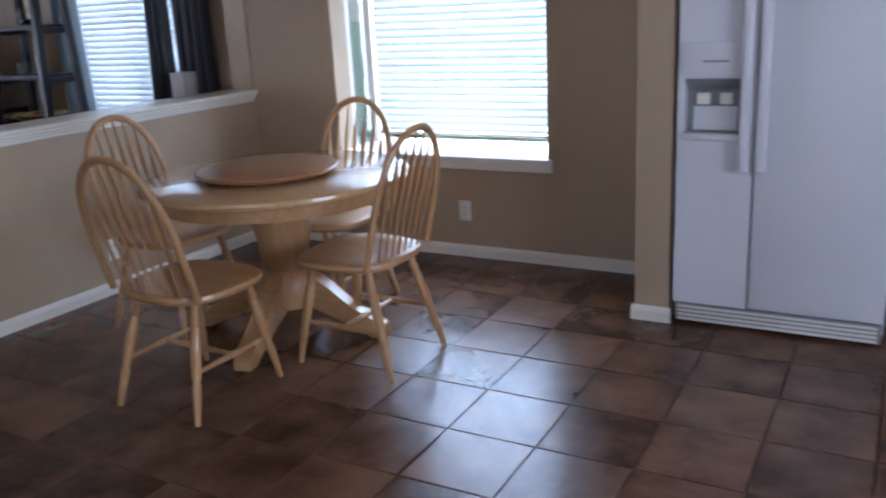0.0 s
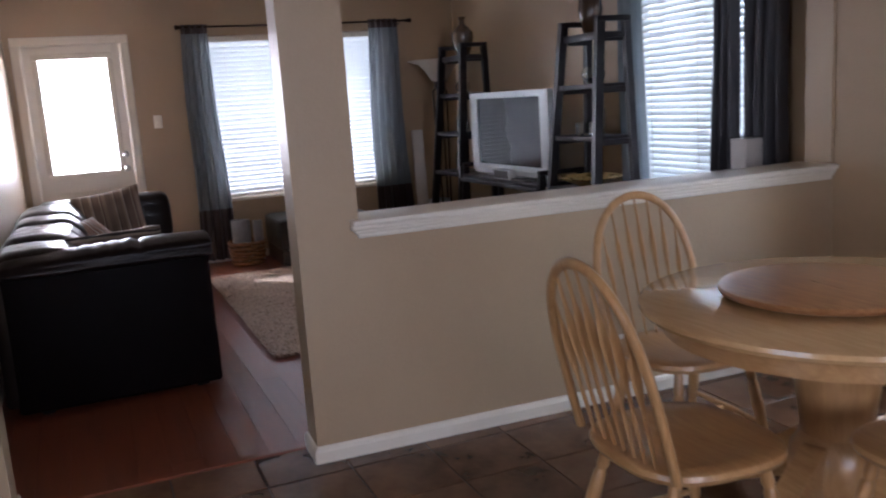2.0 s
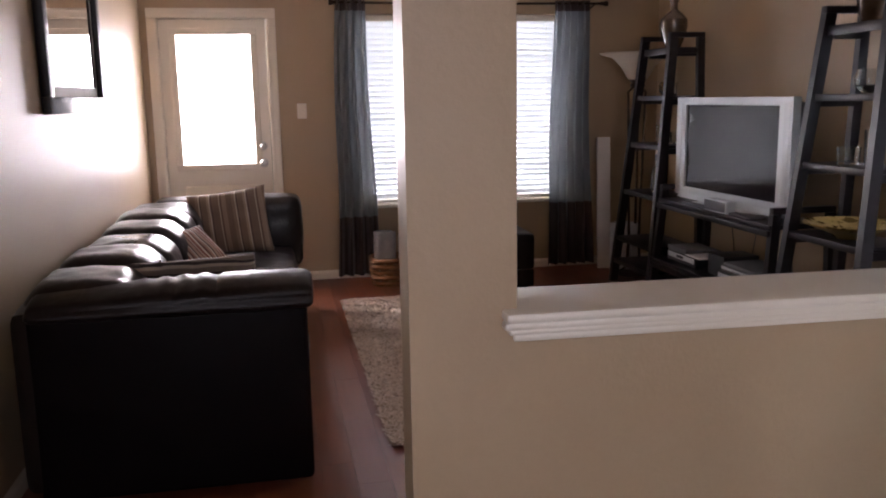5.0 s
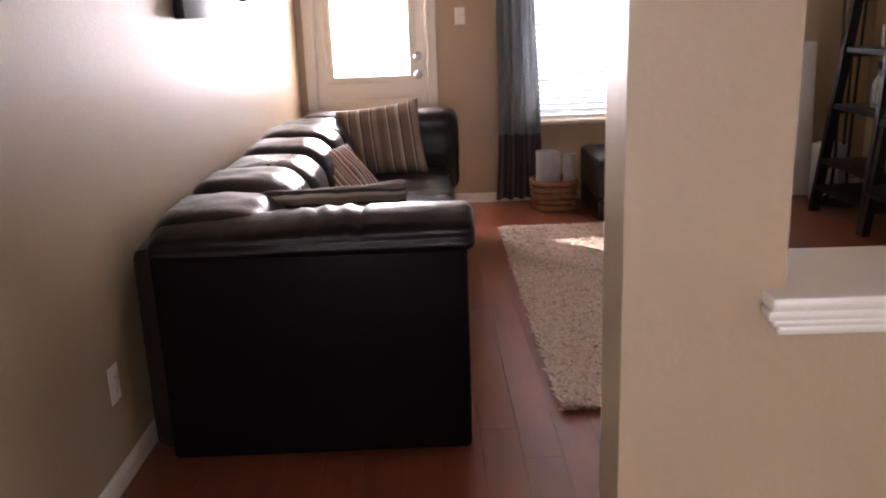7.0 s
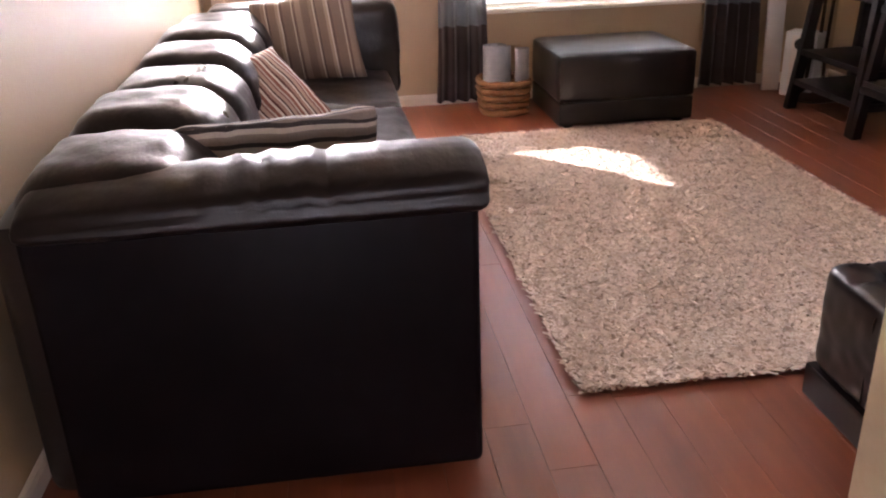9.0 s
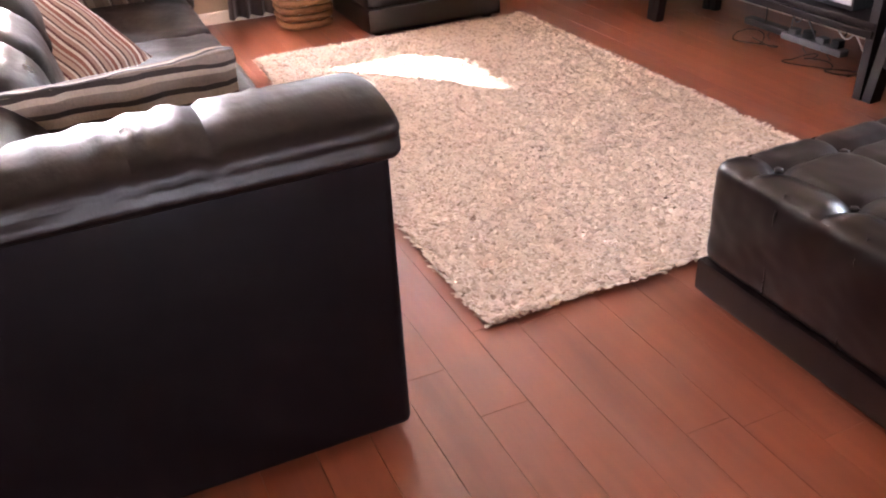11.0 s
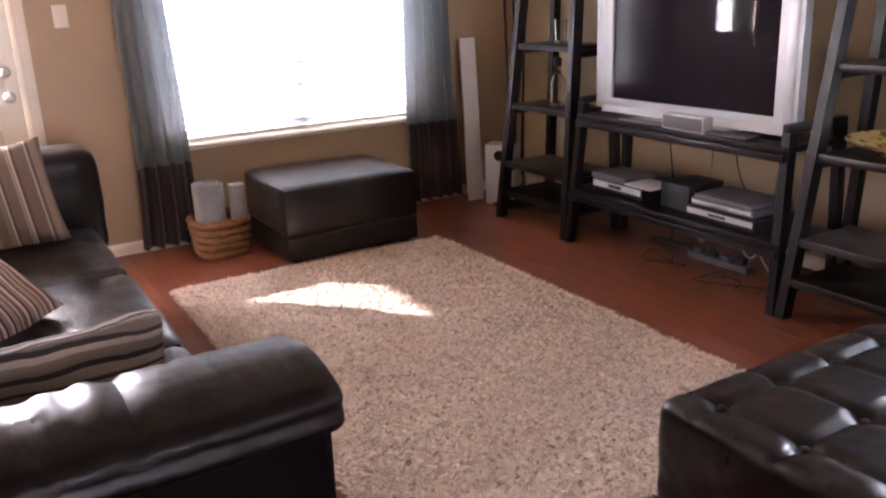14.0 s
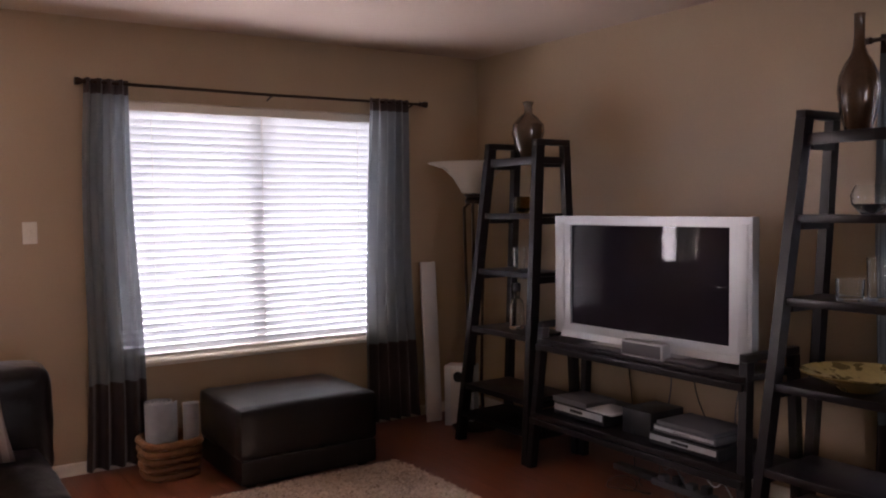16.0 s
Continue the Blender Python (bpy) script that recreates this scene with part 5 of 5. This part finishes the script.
part("collar", lathe([(0.0, 1.47), (0.05, 1.47), (0.06, 1.49), (0.045, 1.51), (0.07, 1.53), (0.0, 1.535)], 24, close=False), BRONZE, lamp)
for k in range(3):
    a = 2 * math.pi * k / 3 + 0.5
    pts = [(r * math.cos(a), r * math.sin(a), z) for r, z in ((0.03, 1.48), (0.075, 1.44), (0.070, 1.2), (0.055, 0.7), (0.045, 0.3), (0.06, 0.06), (0.13, 0.02))]
    part("leg", tube(pts, [0.009, 0.010, 0.010, 0.010, 0.011, 0.012, 0.012], 8), BRONZE, lamp)
part("base", lathe([(0.0, 0.0), (0.15, 0.0), (0.155, 0.012), (0.13, 0.022), (0.05, 0.035), (0.0, 0.04)], 32, close=False), BRONZE, lamp)

solo("leaning_board", boxed(-0.012, 0.012, -0.055, 0.055, 0.0, 1.08, bevel=0.003), WHITE_BOARD, "narrow white board leaning in the corner by the curtain", "board", m=pose(-8.80, 5.08, 0.0, 0, -4.5, -8))
spk = thing("tower_speaker", pose(-8.63, 5.19, 0, 0, 0, 38), "slim silver tower speaker on the floor", "speaker")
part("cabinet", boxed(-0.10, 0.10, -0.07, 0.07, 0.0, 0.40, bevel=0.006), SILVER, spk)
part("grille", boxed(-0.055, 0.055, -0.0745, -0.0703, 0.02, 0.38, bevel=0.002), WHITE_BOARD, spk)
part("driver", lathe([(0.0, 0.0), (0.036, 0.0), (0.036, 0.004), (0.026, 0.002), (0.0, -0.001)], 20, close=False), DARK_PLASTIC, spk, m=pose(0, -0.0748, 0.33, 90, 0, 0))
solo("white_box", boxed(-4.74, -4.615, 5.38, 5.50, 0.0, 1.05, bevel=0.004), WHITE_BOARD, "tall white carton standing before the curtain", "box")
# ---- floors: slab, planks and tiles ----
slab_living = solo("floor_living", boxed(-9.15, -4.255, 1.20, 5.80, -0.12, -0.004), UNDERLAY, "dark cherry plank floor", "floor", kind="structure", smooth=False)
slab_kitchen = solo("floor_kitchen", boxed(-4.255, 2.15, -1.65, 5.60, -0.12, -0.004), GROUT, "brown slate tile floor with dark joints", "floor", kind="structure", smooth=False)
solo("threshold", prism([(-4.285, 0.0), (-4.277, 0.006), (-4.233, 0.006), (-4.225, 0.0)], 1.61, 2.695, "y"), PLANK, "dark wooden threshold strip between the floors", "threshold", kind="structure", smooth=False)


def piece(w, d, h, bevel):
    """A low slab with chamfered upper edges, its top at z 0, centred."""
    bm = bmesh.new()
    lo = [bm.verts.new((sx * w / 2, sy * d / 2, -h)) for sx, sy in ((-1, -1), (1, -1), (1, 1), (-1, 1))]
    mi = [bm.verts.new((sx * w / 2, sy * d / 2, -bevel)) for sx, sy in ((-1, -1), (1, -1), (1, 1), (-1, 1))]
    hi = [bm.verts.new((sx * (w / 2 - bevel), sy * (d / 2 - bevel), 0)) for sx, sy in ((-1, -1), (1, -1), (1, 1), (-1, 1))]
    for a, b in ((lo, mi), (mi, hi)):
        for k in range(4):
            j = (k + 1) % 4
            bm.faces.new((a[k], a[j], b[j], b[k]))
    bm.faces.new(hi)
    return bm


rng2 = random.Random(9)
PW, PL = 0.127, 1.22
plank_mesh = finish(piece(PL - 0.0008, PW - 0.0008, 0.004, 0.0005), PLANK, "plank", smooth=False)
row = 0
y = 1.40 + PW / 2
while y < NY + 0.05:
    x = -9.0 - rng2.uniform(0, PL)
    while x < -4.255:
        x0, x1 = max(x, -9.0), min(x + PL, -4.255)
        if x1 - x0 > 0.05:
            full_length = x1 - x0 > PL - 0.001
            me_p = plank_mesh if full_length else finish(piece(x1 - x0 - 0.0008, PW - 0.0008, 0.004, 0.0005), PLANK, "plank", smooth=False)
            o = new("plank", me_p)
            o.parent = slab_living
            o.matrix_basis = Matrix.Translation(((x0 + x1) / 2, y, rng2.uniform(-0.0004, 0.0)))
        x += PL
    y += PW
TS = 0.33
tile_mesh = [finish(piece(TS - 0.005 - 0.0006 * k, TS - 0.005, 0.006, 0.0016), TILE, "tile", smooth=False) for k in range(4)]
far_tiles = []
edge_tile = finish(piece(0.303, TS - 0.007, 0.006, 0.0016), TILE, "tile", smooth=False)
for j in range(-8, 6):
    o = new("tile", edge_tile)
    o.parent = slab_kitchen
    o.matrix_basis = Matrix.Translation((-4.0985, 3.79 + TS * j + TS / 2, rng2.uniform(-0.0006, 0.0)))
for i in range(-8, 11):
    for j in range(-16, 6):
        x0, y0 = -1.30 + TS * i, 3.79 + TS * j
        if -4.255 + 0.02 < x0 < 2.0 and -1.5 < y0 + TS and y0 < 5.44:
            cxx, cyy = x0 + TS / 2, y0 + TS / 2
            if cxx > 0.9 and cyy < 2.0 or cyy < -0.2:
                far_tiles.append((cxx, cyy))
                continue
            o = new("tile", rng2.choice(tile_mesh))
            o.parent = slab_kitchen
            o.matrix_basis = Matrix.Translation((cxx, cyy, rng2.uniform(-0.0006, 0.0))) @ pose(0, 0, 0, rng2.uniform(-0.12, 0.12), rng2.uniform(-0.12, 0.12), 90 * rng2.randrange(4))
# tiles by the south and east windows, joined
corner, h, b = [(-1, -1), (1, -1), (1, 1), (-1, 1)], (TS - 0.005) / 2, 0.0016
verts, faces = [], []
for cxx, cyy in far_tiles:
    n0, dz = len(verts), rng2.uniform(-0.0006, 0.0)
    for e, z in ((h, -0.006), (h, -b), (h - b, 0.0)):
        verts += [(cxx + sx * e, cyy + sy * e, z + dz) for sx, sy in corner]
    for k in range(4):
        j = (k + 1) % 4
        faces += [(n0 + k, n0 + j, n0 + 4 + j, n0 + 4 + k), (n0 + 4 + k, n0 + 4 + j, n0 + 8 + j, n0 + 8 + k)]
    faces.append((n0 + 8, n0 + 9, n0 + 10, n0 + 11))
me_far = bpy.data.meshes.new("tile_field")
me_far.from_pydata(verts, [], faces)
me_far.materials.append(TILE)
field = new("tile_field", me_far)
field.parent = slab_kitchen
tagged(field, "brown slate floor tiling", kind="stuff")
